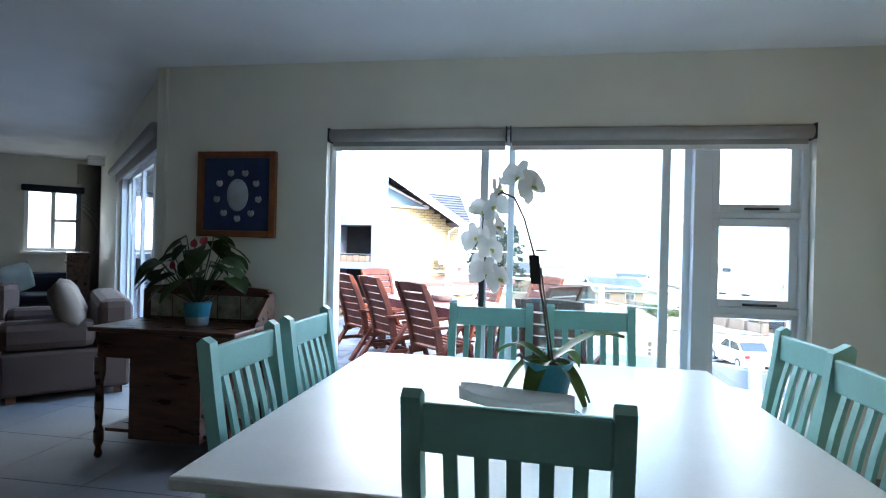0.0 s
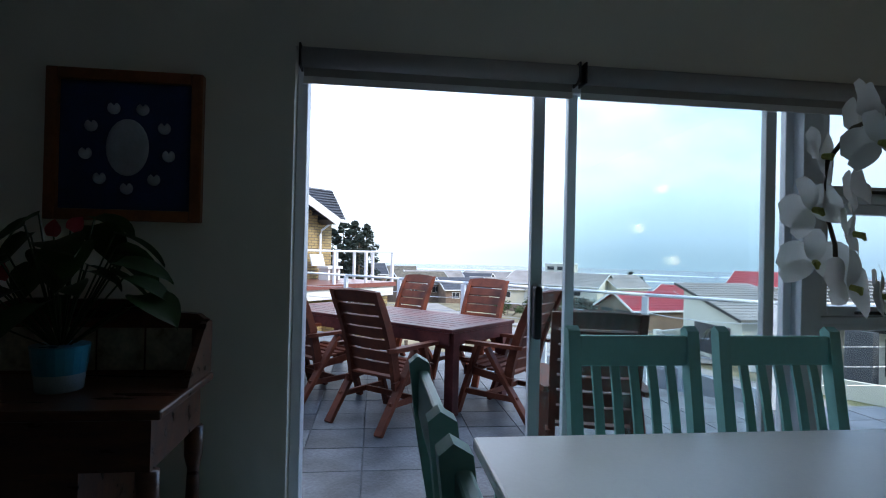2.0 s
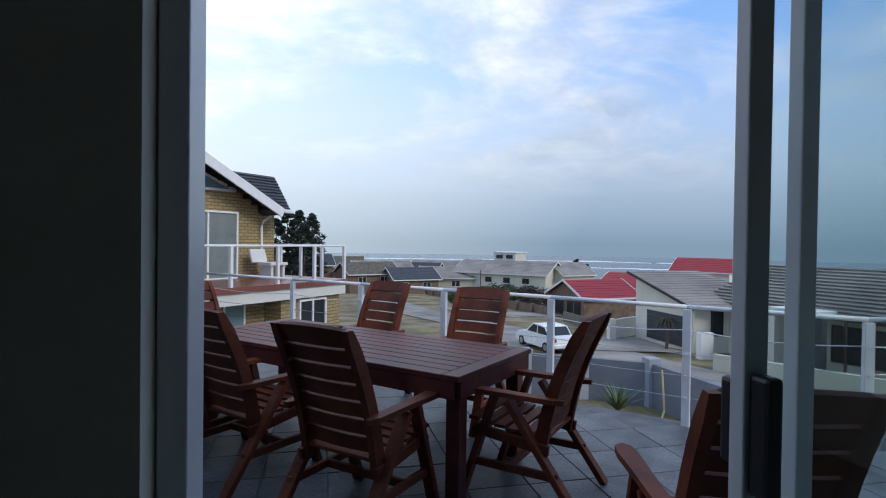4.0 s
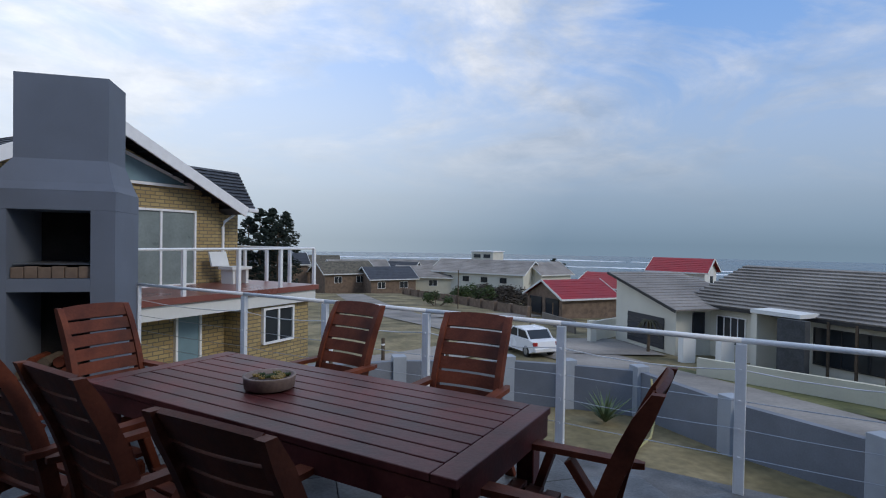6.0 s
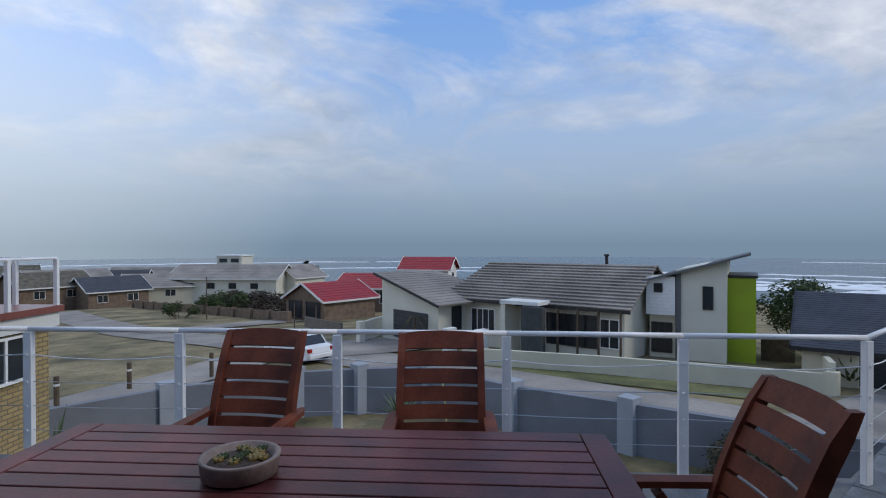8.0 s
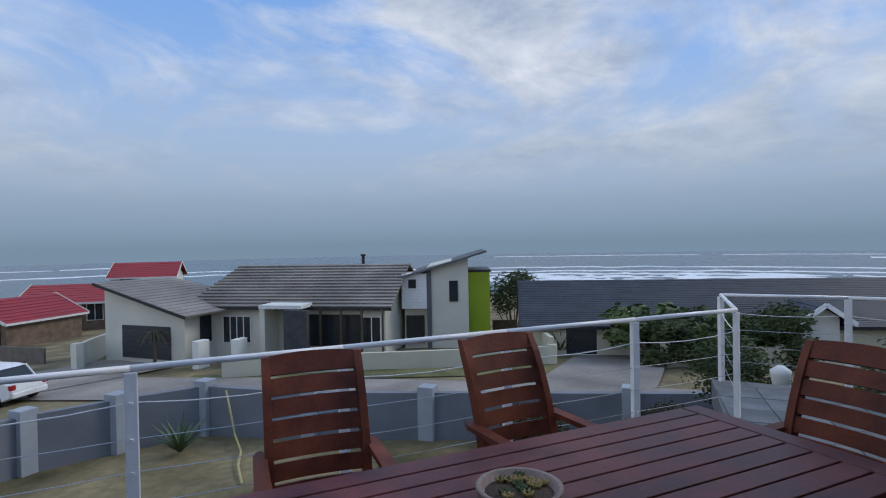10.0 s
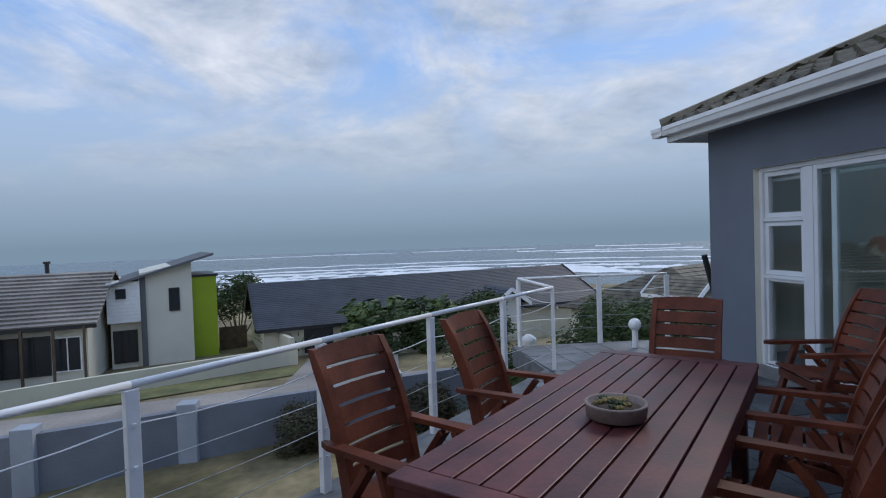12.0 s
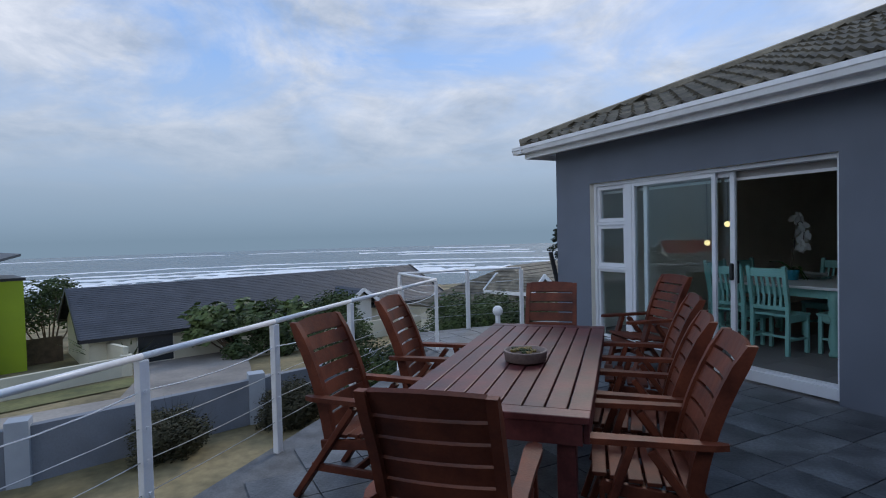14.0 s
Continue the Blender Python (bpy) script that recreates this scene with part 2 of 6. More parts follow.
def solid(name, bm, material, label, category, kind="", group="", smooth=False):
    return tagged(part(name, bm, material, smooth=smooth), label, category, group, kind)


def box(x0, x1, y0, y1, z0, z1, bevel=0.0, bm=None, m=None):
    bm = bm or bmesh.new()
    r = bmesh.ops.create_cube(bm, size=1)
    vs = r["verts"]
    for v in vs:
        v.co = Vector((x0 + (v.co.x + 0.5) * (x1 - x0), y0 + (v.co.y + 0.5) * (y1 - y0), z0 + (v.co.z + 0.5) * (z1 - z0)))
    if bevel:
        es = list({e for v in vs for e in v.link_edges})
        r = bmesh.ops.bevel(bm, geom=es, offset=bevel, segments=2, affect="EDGES", profile=0.5)
        vs = list({v for f in r["faces"] for v in f.verts} | {v for v in vs if v.is_valid})
    if m is not None:
        bmesh.ops.transform(bm, matrix=m, verts=vs)
    return bm


def beam(a, b, w, h, bevel=0.0, bm=None, up=(0, 0, 1)):
    """A bar from a to b, w wide and h high."""
    a, b = Vector(a), Vector(b)
    d = (b - a)
    y = d.normalized()
    u = Vector(up)
    if abs(y.dot(u)) > 0.98:
        u = Vector((0, 1, 0))
    x = y.cross(u).normalized()
    z = x.cross(y)
    m = Matrix.Translation(a) @ Matrix((x, y, z)).transposed().to_4x4()
    return box(-w / 2, w / 2, 0, d.length, -h / 2, h / 2, bevel, bm, m)


def tube(pts, r, n=8, bm=None, cap=True):
    bm = bm or bmesh.new()
    rings = []
    pts = [Vector(p) for p in pts]
    for i, p in enumerate(pts):
        d = (pts[min(i + 1, len(pts) - 1)] - pts[max(i - 1, 0)]).normalized()
        u = Vector((0, 0, 1)) if abs(d.z) < 0.95 else Vector((1, 0, 0))
        x = d.cross(u).normalized()
        y = d.cross(x)
        rr = r[i] if isinstance(r, (list, tuple)) else r
        rings.append([bm.verts.new(p + (x * math.cos(2 * math.pi * k / n) + y * math.sin(2 * math.pi * k / n)) * rr) for k in range(n)])
    for a, b in zip(rings, rings[1:]):
        for k in range(n):
            bm.faces.new((a[k], a[(k + 1) % n], b[(k + 1) % n], b[k]))
    if cap:
        bm.faces.new(rings[0][::-1]); bm.faces.new(rings[-1])
    bmesh.ops.recalc_face_normals(bm, faces=bm.faces[:])
    return bm


def lathe(profile, n=24, bm=None, at=(0, 0, 0)):
    bm = bm or bmesh.new()
    at = Vector(at)
    rings = [[bm.verts.new(at + Vector((r * math.cos(2 * math.pi * k / n), r * math.sin(2 * math.pi * k / n), z))) for k in range(n)] for r, z in profile]
    for a, b in zip(rings, rings[1:]):
        for k in range(n):
            bm.faces.new((a[k], a[(k + 1) % n], b[(k + 1) % n], b[k]))
    bm.faces.new(rings[0][::-1]); bm.faces.new(rings[-1])
    return bm


def prism(outline, z0, z1, bm=None):
    """A flat outline (x, y) drawn up from z0 to z1."""
    bm = bm or bmesh.new()
    lo, hi = [bm.verts.new((x, y, z0)) for x, y in outline], [bm.verts.new((x, y, z1)) for x, y in outline]
    bm.faces.new(lo[::-1]); bm.faces.new(hi)
    for k in range(len(lo)):
        j = (k + 1) % len(lo)
        bm.faces.new((lo[k], lo[j], hi[j], hi[k]))
    bmesh.ops.recalc_face_normals(bm, faces=bm.faces[:])
    return bm


def side_prism(outline, x0, x1, bm=None):
    """An outline in (y, z) drawn along x."""
    bm = bm or bmesh.new()
    a, b = [bm.verts.new((x0, y, z)) for y, z in outline], [bm.verts.new((x1, y, z)) for y, z in outline]
    bm.faces.new(a[::-1]); bm.faces.new(b)
    for k in range(len(a)):
        j = (k + 1) % len(a)
        bm.faces.new((a[k], a[j], b[j], b[k]))
    bmesh.ops.recalc_face_normals(bm, faces=bm.faces[:])
    return bm


def grid_loft(fn, nu, nv, bm=None):
    bm = bm or bmesh.new()
    vs = [[bm.verts.new(fn(i / nu, j / nv)) for j in range(nv + 1)] for i in range(nu + 1)]
    for i in range(nu):
        for j in range(nv):
            bm.faces.new((vs[i][j], vs[i + 1][j], vs[i + 1][j + 1], vs[i][j + 1]))
    return bm

# ---- our house: walls, floors, roof ----
TF = -0.12                      # terrace floor
CEIL = 2.56
OW, OH = 3.09, 2.10             # the opening to the terrace
K = math.sqrt(0.5)


def obl(s, o, z):
    """A point of the slanting wall: s along it, o outwards from its inner face."""
    return (-1.24 - K * s + K * o, K * s + K * o, z)


OBL = Matrix.Translation((-1.24, 0, 0)) @ pose(0, 0, 0, 0, 0, 135)   # local x along the wall, local -y outwards
# terrace wall, with the opening left free
bm = box(-1.30, 0, 0, 0.25, -0.3, CEIL + 0.15)
box(0, OW, 0, 0.25, OH, CEIL + 0.15, bm=bm)
box(OW, 3.78, 0, 0.25, -0.3, CEIL + 0.15, bm=bm)
w = solid("wall_north", bm, [M["inwall"], M["outwall"]], "cream wall inside, blue-grey plaster outside, round the terrace door", "wall", "structure")
for f in w.data.polygons:
    f.material_index = 1 if (f.center.y > 0.2) or f.center.x > 3.7 or (0.01 < f.center.y < 0.24 and f.center.y > 0.125) else 0
# slanting living-room wall with its own sliding door
bm = box(-0.02, 0.18, -0.25, 0, -0.3, CEIL + 0.15, m=OBL)
box(0.18, 3.4, -0.25, 0, OH, CEIL + 0.15, bm=bm, m=OBL)
box(3.4, 6.2, -0.25, 0, -0.3, CEIL + 0.15, bm=bm, m=OBL)
w = solid("wall_northwest", bm, [M["inwall"], M["outwall"]], "slanting wall, cream inside and blue-grey outside", "wall", "structure")
for f in w.data.polygons:
    f.material_index = 1 if f.normal.dot(Vector((K, K, 0))) > 0.9 else 0
solid("wall_east", box(3.53, 3.78, -7.0, -0.002, -0.3, CEIL + 0.15), [M["inwall"]], "plain cream dining-room wall", "wall", "structure")
solid("wall_east_outer", box(3.782, 3.80, -7.0, 0.25, -4, CEIL + 0.15), [M["outwall"]], "blue-grey outer plaster wall", "wall", "structure")
solid("wall_south", box(-9.0, 3.78, -7.25, -7.0, -0.3, CEIL + 0.15), M["inwall"], "plain cream wall behind the dining room", "wall", "structure")
# slanting end wall of the living room with a small window
MW = pose(-5.96, 3.84, 0, 0, 0, 45)
bm = bmesh.new()
for x0, x1, z0, z1 in ((-6.2, -0.36, -0.3, CEIL + 0.15), (0.36, 0.6, -0.3, CEIL + 0.15), (-0.36, 0.36, -0.3, 1.1), (-0.36, 0.36, 2.07, CEIL + 0.15)):
    box(x0, x1, 0, 0.25, z0, z1, bm=bm, m=MW)
solid("wall_west", bm, M["inwall"], "cream living-room end wall with a small window", "wall", "structure")
solid("wall_southwest", box(-9.25, -9.0, -7.2, 0.75, -0.3, CEIL + 0.15), M["inwall"], "plain cream living-room wall", "wall", "structure")
# floors and ceiling
solid("floor", prism([(-9, -7), (3.53, -7), (3.53, 0.24), (-1.24, 0.12), (-5.6, 4.3), (-9, 0.85)], -0.3, -0.006), M["grout"], "grey tiled floor of the dining and living room", "floor", "structure")
solid("ceiling", prism([(-9.2, -7.2), (3.7, -7.2), (3.7, 0.2), (-1.2, 0.2), (-5.55, 4.4), (-9.2, 0.8)], CEIL, CEIL + 0.1), M["ceil"], "plain white plastered ceiling", "ceiling", "structure")
# terrace slab and the storey under it
RAIL = [(-1.47, 7.78), (-0.10, 6.42), (0.715, 5.60), (1.527, 4.764), (2.369, 3.915), (3.18, 3.049), (3.989, 2.20), (5.40, 2.15), (5.26, 0.98), (5.064, 0.026)]
SLAB = [(-4.8, 7.7), (-5.6, 4.6), (-1.2, 0.2), (3.8, 0.2), (3.8, -2.5), (5.0, -2.5), (5.2, 0.03), (5.45, 2.25), (4.05, 2.3), (-1.40, 7.9)]
solid("terrace_slab", prism(SLAB, TF - 0.28, TF - 0.012), M["slategrout"], "raised terrace slab with grouted slate paving", "terrace", "structure")
solid("lower_wall", prism([(-4.6, 7.5), (-5.4, 4.6), (-1.2, 0.1), (3.8, 0.1), (3.8, -2.4), (4.9, -2.4), (5.1, 0.03), (5.3, 2.1), (3.95, 2.15), (-1.5, 7.7)], -4.2, TF - 0.29), M["outwall"], "blue-grey wall of the storey below the terrace", "wall", "structure")
# hipped roof over the dining room with gutter and fascia
EZ = 2.73
rise, run = 1.80, 4.4
ex0, ex1, ey1, ey0 = -1.5, 4.16, 0.62, -8.0


def roof_tiles(name, o, ax, up, nx_, ny_, parent, tri=None, material=None):
    """Interlocking tile courses on the plane o + ax * s + up * t."""
    ax, up = Vector(ax), Vector(up)
    nrm = ax.cross(up).normalized()
    if nrm.z < 0:
        nrm.negate()
    cw, ch = ax.length / nx_, up.length / ny_
    a, u = ax.normalized(), up.normalized()
    bm = bmesh.new()
    for j in range(ny_):
        for i in range(nx_):
            s, t = (i + 0.5) / nx_, (j + 0.5) / ny_
            if tri and not tri(s, t):
                continue
            p = Vector(o) + a * (i * cw) + u * (j * ch) + nrm * random.uniform(-0.004, 0.006)
            pts = [(0, 0.0, 0.045), (0.28, 0.0, 0.03), (0.5, 0.0, 0.04), (0.75, 0.0, 0.085), (1.0, 0.0, 0.05)]
            lo = [bm.verts.new(p + a * (x * cw) + nrm * h) for x, _, h in pts]
            hi = [bm.verts.new(p + a * (x * cw) + u * (ch * 1.05) + nrm * (h - 0.035)) for x, _, h in pts]
            lo2 = [bm.verts.new(v.co - nrm * 0.03) for v in lo]
            for k in range(4):
                bm.faces.new((lo[k], lo[k + 1], hi[k + 1], hi[k]))
                bm.faces.new((lo2[k], lo2[k + 1], lo[k + 1], lo[k]))
    return tagged(part(name, bm, material or M["broof"], parent), kind="stuff")


roof = thing("roof", "hipped roof of weathered brown tiles with white fascia", "roof", kind="structure")
bm = bmesh.new()
v = [bm.verts.new(p) for p in ((ex0, ey1, EZ), (ex1, ey1, EZ), (ex1 - run, ey1 - run, EZ + rise), (ex0, ey1 - run, EZ + rise), (ex1, ey0, EZ), (ex1 - run, ey0, EZ + rise))]
bm.faces.new((v[0], v[1], v[2], v[3])); bm.faces.new((v[1], v[4], v[5], v[2]))
part("roof_deck", bm, M["broof"], roof)
roof_tiles("tile_slope", (ex0, ey1, EZ), (ex1 - ex0, 0, 0), (0, -run, rise), 26, 19, roof, lambda s, t: ex0 + s * (ex1 - ex0) < ex1 - t * run + 0.1)
roof_tiles("tile_slope", (ex1, ey1, EZ), (0, -8.6, 0), (-run, 0, rise), 40, 19, roof, lambda s, t: s * 8.6 > t * run - 0.1)
bm = tube([(ex1 - run * k / 10, ey1 - run * k / 10, EZ + 0.05 + rise * k / 10) for k in range(11)], 0.09, 8)
part("ridge_cap", bm, M["broof"], roof)
part("fascia", box(ex0, ex1 - 0.05, ey1 - 0.07, ey1 - 0.03, EZ - 0.17, EZ - 0.005), M["white"], roof)
part("fascia", box(ex1 - 0.07, ex1 - 0.03, ey0, ey1 - 0.072, EZ - 0.17, EZ - 0.005), M["white"], roof)
prof = [(0, 0), (0.10, 0), (0.115, 0.05), (0.125, 0.06), (0.125, 0.105), (0.11, 0.105), (0.10, 0.06), (0.09, 0.015), (0, 0.012)]
part("gutter", side_prism([(ey1 - 0.025 + y, EZ - 0.10 + z) for y, z in prof], ex0, ex1 + 0.1), M["white"], roof, "white moulded gutter")
bm = side_prism([(-y, z) for y, z in prof], 0, 8.6)
part("gutter", bm, M["white"], roof, "white moulded gutter", m=pose(ex1 - 0.025, ey1 + 0.1, EZ - 0.10, 0, 0, -90) @ Matrix.Scale(1, 4))
part("soffit", box(ex0, ex1 - 0.075, 0.255, ey1 - 0.075, EZ - 0.11, EZ - 0.09), M["white"], roof)
# roof edge of the living-room wing over the slanting wall
wing = thing("roof", "eave of the living-room wing with white gutter and dark tiles", "roof", kind="structure")
OV = lambda s, o, z: Vector(obl(s, o, z))
bm = bmesh.new()
q = [bm.verts.new(OV(*p)) for p in ((0.5, 0.65, EZ), (6.4, 0.65, EZ), (6.4, -3.5, EZ + 1.6), (0.5, -3.5, EZ + 1.6))]
bm.faces.new(q)
part("roof_deck", bm, M["broof"], wing)
roof_tiles("tile_slope", OV(0.5, 0.65, EZ), OV(6.4, 0.65, EZ) - OV(0.5, 0.65, EZ), OV(0.5, -3.5, EZ + 1.6) - OV(0.5, 0.65, EZ), 22, 14, wing)
part("fascia", beam(OV(0.5, 0.60, EZ - 0.1), OV(6.4, 0.60, EZ - 0.1), 0.04, 0.18), M["white"], wing)
part("gutter", beam(OV(0.5, 0.68, EZ - 0.05), OV(6.5, 0.68, EZ - 0.05), 0.12, 0.10, 0.02), M["white"], wing, "white moulded gutter")
part("soffit", beam(OV(0.5, 0.42, EZ - 0.11), OV(6.3, 0.42, EZ - 0.11), 0.33, 0.02), M["white"], wing)


# ---- terrace door and window unit ----
def pane(parent, x0, x1, y, z0, z1, m=None):
    p = part("pane", box(x0, x1, y - 0.003, y + 0.003, z0, z1), M["glass"], parent, "clear glass pane", m=m)
    p.visible_shadow = False
    return p


def frame_rect(name, x0, x1, y0, y1, z0, z1, wd, parent, mt=None, m=None, bottom=None):
    bm = box(x0, x0 + wd, y0, y1, z0, z1, 0.004)
    box(x1 - wd, x1, y0, y1, z0, z1, 0.004, bm=bm)
    box(x0 + wd, x1 - wd, y0, y1, z1 - wd, z1, 0.004, bm=bm)
    box(x0 + wd, x1 - wd, y0, y1, z0, z0 + (bottom or wd), 0.004, bm=bm)
    return part(name, bm, mt or M["alu"], parent, m=m)


door = thing("door_1", "white aluminium sliding door, half open, with a side window", "sliding door", kind="structure", m=pose(0, -0.035, 0))
frame_rect("door_frame", 0.002, OW - 0.002, 0.10, 0.22, -0.11, OH - 0.002, 0.045, door, bottom=0.11)
part("track", box(0.05, 2.44, 0.125, 0.135, 0.001, 0.02), M["alu"], door)
part("track", box(0.05, 2.44, 0.185, 0.195, 0.001, 0.02), M["alu"], door)
part("mullion", box(2.42, 2.53, 0.105, 0.215, 0.002, OH - 0.05, 0.004), M["alu"], door)
leaf = part("sliding_leaf", bmesh.new(), M["alu"], door)
frame_rect("leaf_frame", 1.06, 2.28, 0.112, 0.152, 0.012, OH - 0.048, 0.055, leaf)
pane(leaf, 1.115, 2.225, 0.132, 0.067, OH - 0.103)
bm = box(1.068, 1.105, 0.060, 0.112, 0.86, 1.10, 0.01)
part("handle", bm, M["black"], leaf, "black pull handle")
part("handle", box(1.068, 1.105, 0.152, 0.19, 0.90, 1.08, 0.01), M["black"], leaf, "black pull handle")
leaf2 = part("fixed_leaf", bmesh.new(), M["alu"], door)
frame_rect("leaf_frame", 1.245, 2.42, 0.168, 0.208, 0.012, OH - 0.048, 0.045, leaf2)
pane(leaf2, 1.29, 2.375, 0.188, 0.057, OH - 0.093)
for z0, z1, opens in ((0.012, 0.93, 0), (0.97, 1.53, 1), (1.57, OH - 0.048, 1)):
    s = part("casement", bmesh.new(), M["alu"], door)
    frame_rect("sash", 2.532, OW - 0.047, 0.13, 0.19, z0, z1, 0.05 if opens else 0.03, s)
    pane(s, 2.57, OW - 0.09, 0.16, z0 + 0.03, z1 - 0.03)
    if opens:
        part("window_stay", box(2.72, 2.92, 0.10, 0.118, z0 + 0.012, z0 + 0.028, 0.004), M["black"], s, "black window stay")
part("transom", box(2.532, OW - 0.047, 0.11, 0.21, 0.932, 0.968), M["alu"], door)
part("transom", box(2.532, OW - 0.047, 0.11, 0.21, 1.532, 1.568), M["alu"], door)
# two roller blinds rolled up in the head of the opening
for x0, x1 in ((0.02, 1.235), (1.255, OW - 0.02)):
    b = thing("roller_blind", "grey roller blind rolled up at the door head", "blind", "blinds over the terrace door", m=pose(0, -0.05, 0))
    part("roll", tube([(x0 + 0.01, 0.045, OH - 0.047), (x1 - 0.01, 0.045, OH - 0.047)], 0.042, 14), M["blind"], b, smooth=True)
    part("hem_bar", box(x0 + 0.01, x1 - 0.01, 0.080, 0.090, OH - 0.145, OH - 0.115), M["white"], b)
    part("drop", box(x0 + 0.012, x1 - 0.012, 0.083, 0.086, OH - 0.115, OH - 0.05), M["blind"], b)
    for x in (x0, x1 - 0.008):
        part("bracket", box(x, x + 0.008, 0.002, 0.09, OH - 0.095, OH - 0.002), M["black"], b)

# sliding door in the slanting wall
d2 = thing("door_2", "white aluminium sliding door of the living room, closed", "sliding door", kind="structure")
frame_rect("door_frame", 0.182, 3.398, -0.17, -0.05, -0.1, OH - 0.002, 0.05, d2, m=OBL, bottom=0.11)
for k in range(4):
    a = 0.23 + k * 0.785
    yy = -0.10 if k in (1, 2) else -0.14
    lf = part("sliding_leaf", bmesh.new(), M["alu"], d2)
    frame_rect("leaf_frame", a, a + 0.80, yy - 0.02, yy + 0.02, 0.012, OH - 0.052, 0.055, lf, m=OBL)
    pane(lf, a + 0.05, a + 0.75, yy, 0.06, OH - 0.10, m=OBL)
    if k == 1:
        part("handle", box(a + 0.74, a + 0.775, yy + 0.02, yy + 0.06, 0.9, 1.12, 0.008), M["black"], lf, "black pull handle", m=OBL)
b = thing("roller_blind", "grey roller blind rolled up over the living-room door", "blind")
part("roll", tube([OBL @ Vector((0.1, 0.05, OH + 0.03)), OBL @ Vector((3.48, 0.05, OH + 0.03))], 0.045, 12), M["blind"], b, smooth=True)
part("hem_bar", box(0.1, 3.48, 0.004, 0.012, OH - 0.09, OH + 0.03), M["blind"], b, m=OBL)
# small window in the far living-room wall
w1 = thing("window_1", "white framed window in the living-room wall", "window", kind="structure")
frame_rect("window_frame", -0.358, 0.358, 0.06, 0.14, 1.102, 2.068, 0.05, w1, m=MW)
part("mullion", box(-0.03, 0.03, 0.07, 0.13, 1.15, 2.02), M["alu"], w1, m=MW)
part("transom", box(0.03, 0.31, 0.07, 0.13, 1.56, 1.61), M["alu"], w1, m=MW)
pane(w1, -0.31, 0.31, 0.1, 1.15, 2.02, m=MW)
part("window_sill", box(-0.4, 0.4, -0.08, 0.05, 1.06, 1.098, 0.005), M["white"], w1, m=MW)
b = thing("roller_blind", "dark rolled-up blind over the living-room window", "blind")
part("roll", box(-0.4, 0.4, -0.09, -0.003, 2.02, 2.12, 0.02), M["navy"], b, m=MW)


# ---- terrace railing ----
rail = thing("terrace_railing", "white steel railing with cables round the terrace", "railing")
RZ = 0.847
for k, (x, y) in enumerate(RAIL):
    bm = box(-0.032, 0.032, -0.022, 0.022, TF - 0.25, RZ - 0.02, 0.004)
    for z in (0.10, 0.28, 0.46, 0.66):
        box(-0.008, 0.008, -0.03, 0.03, z - 0.008, z + 0.008, bm=bm)
    a = RAIL[max(k - 1, 0)]; c = RAIL[min(k + 1, len(RAIL) - 1)]
    ang = math.degrees(math.atan2(c[1] - a[1], c[0] - a[0]))
    p = part("post", bm, M["white"], rail, m=pose(x, y, 0, 0, 0, ang))
for a, c in zip(RAIL, RAIL[1:]):
    part("top_rail", tube([(*a, RZ), (*c, RZ)], 0.019, 10), M["white"], rail, smooth=True)
    for z, sag in ((0.10, 0.005), (0.28, 0.012), (0.46, 0.006), (0.66, 0.035)):
        pts = [(a[0] + (c[0] - a[0]) * t, a[1] + (c[1] - a[1]) * t, z - sag * 4 * t * (1 - t)) for t in (0, 0.25, 0.5, 0.75, 1)]
        part("cable", tube(pts, 0.0045 if z > 0.6 else 0.003, 5), M["white"] if z > 0.6 else M["steel"], rail)


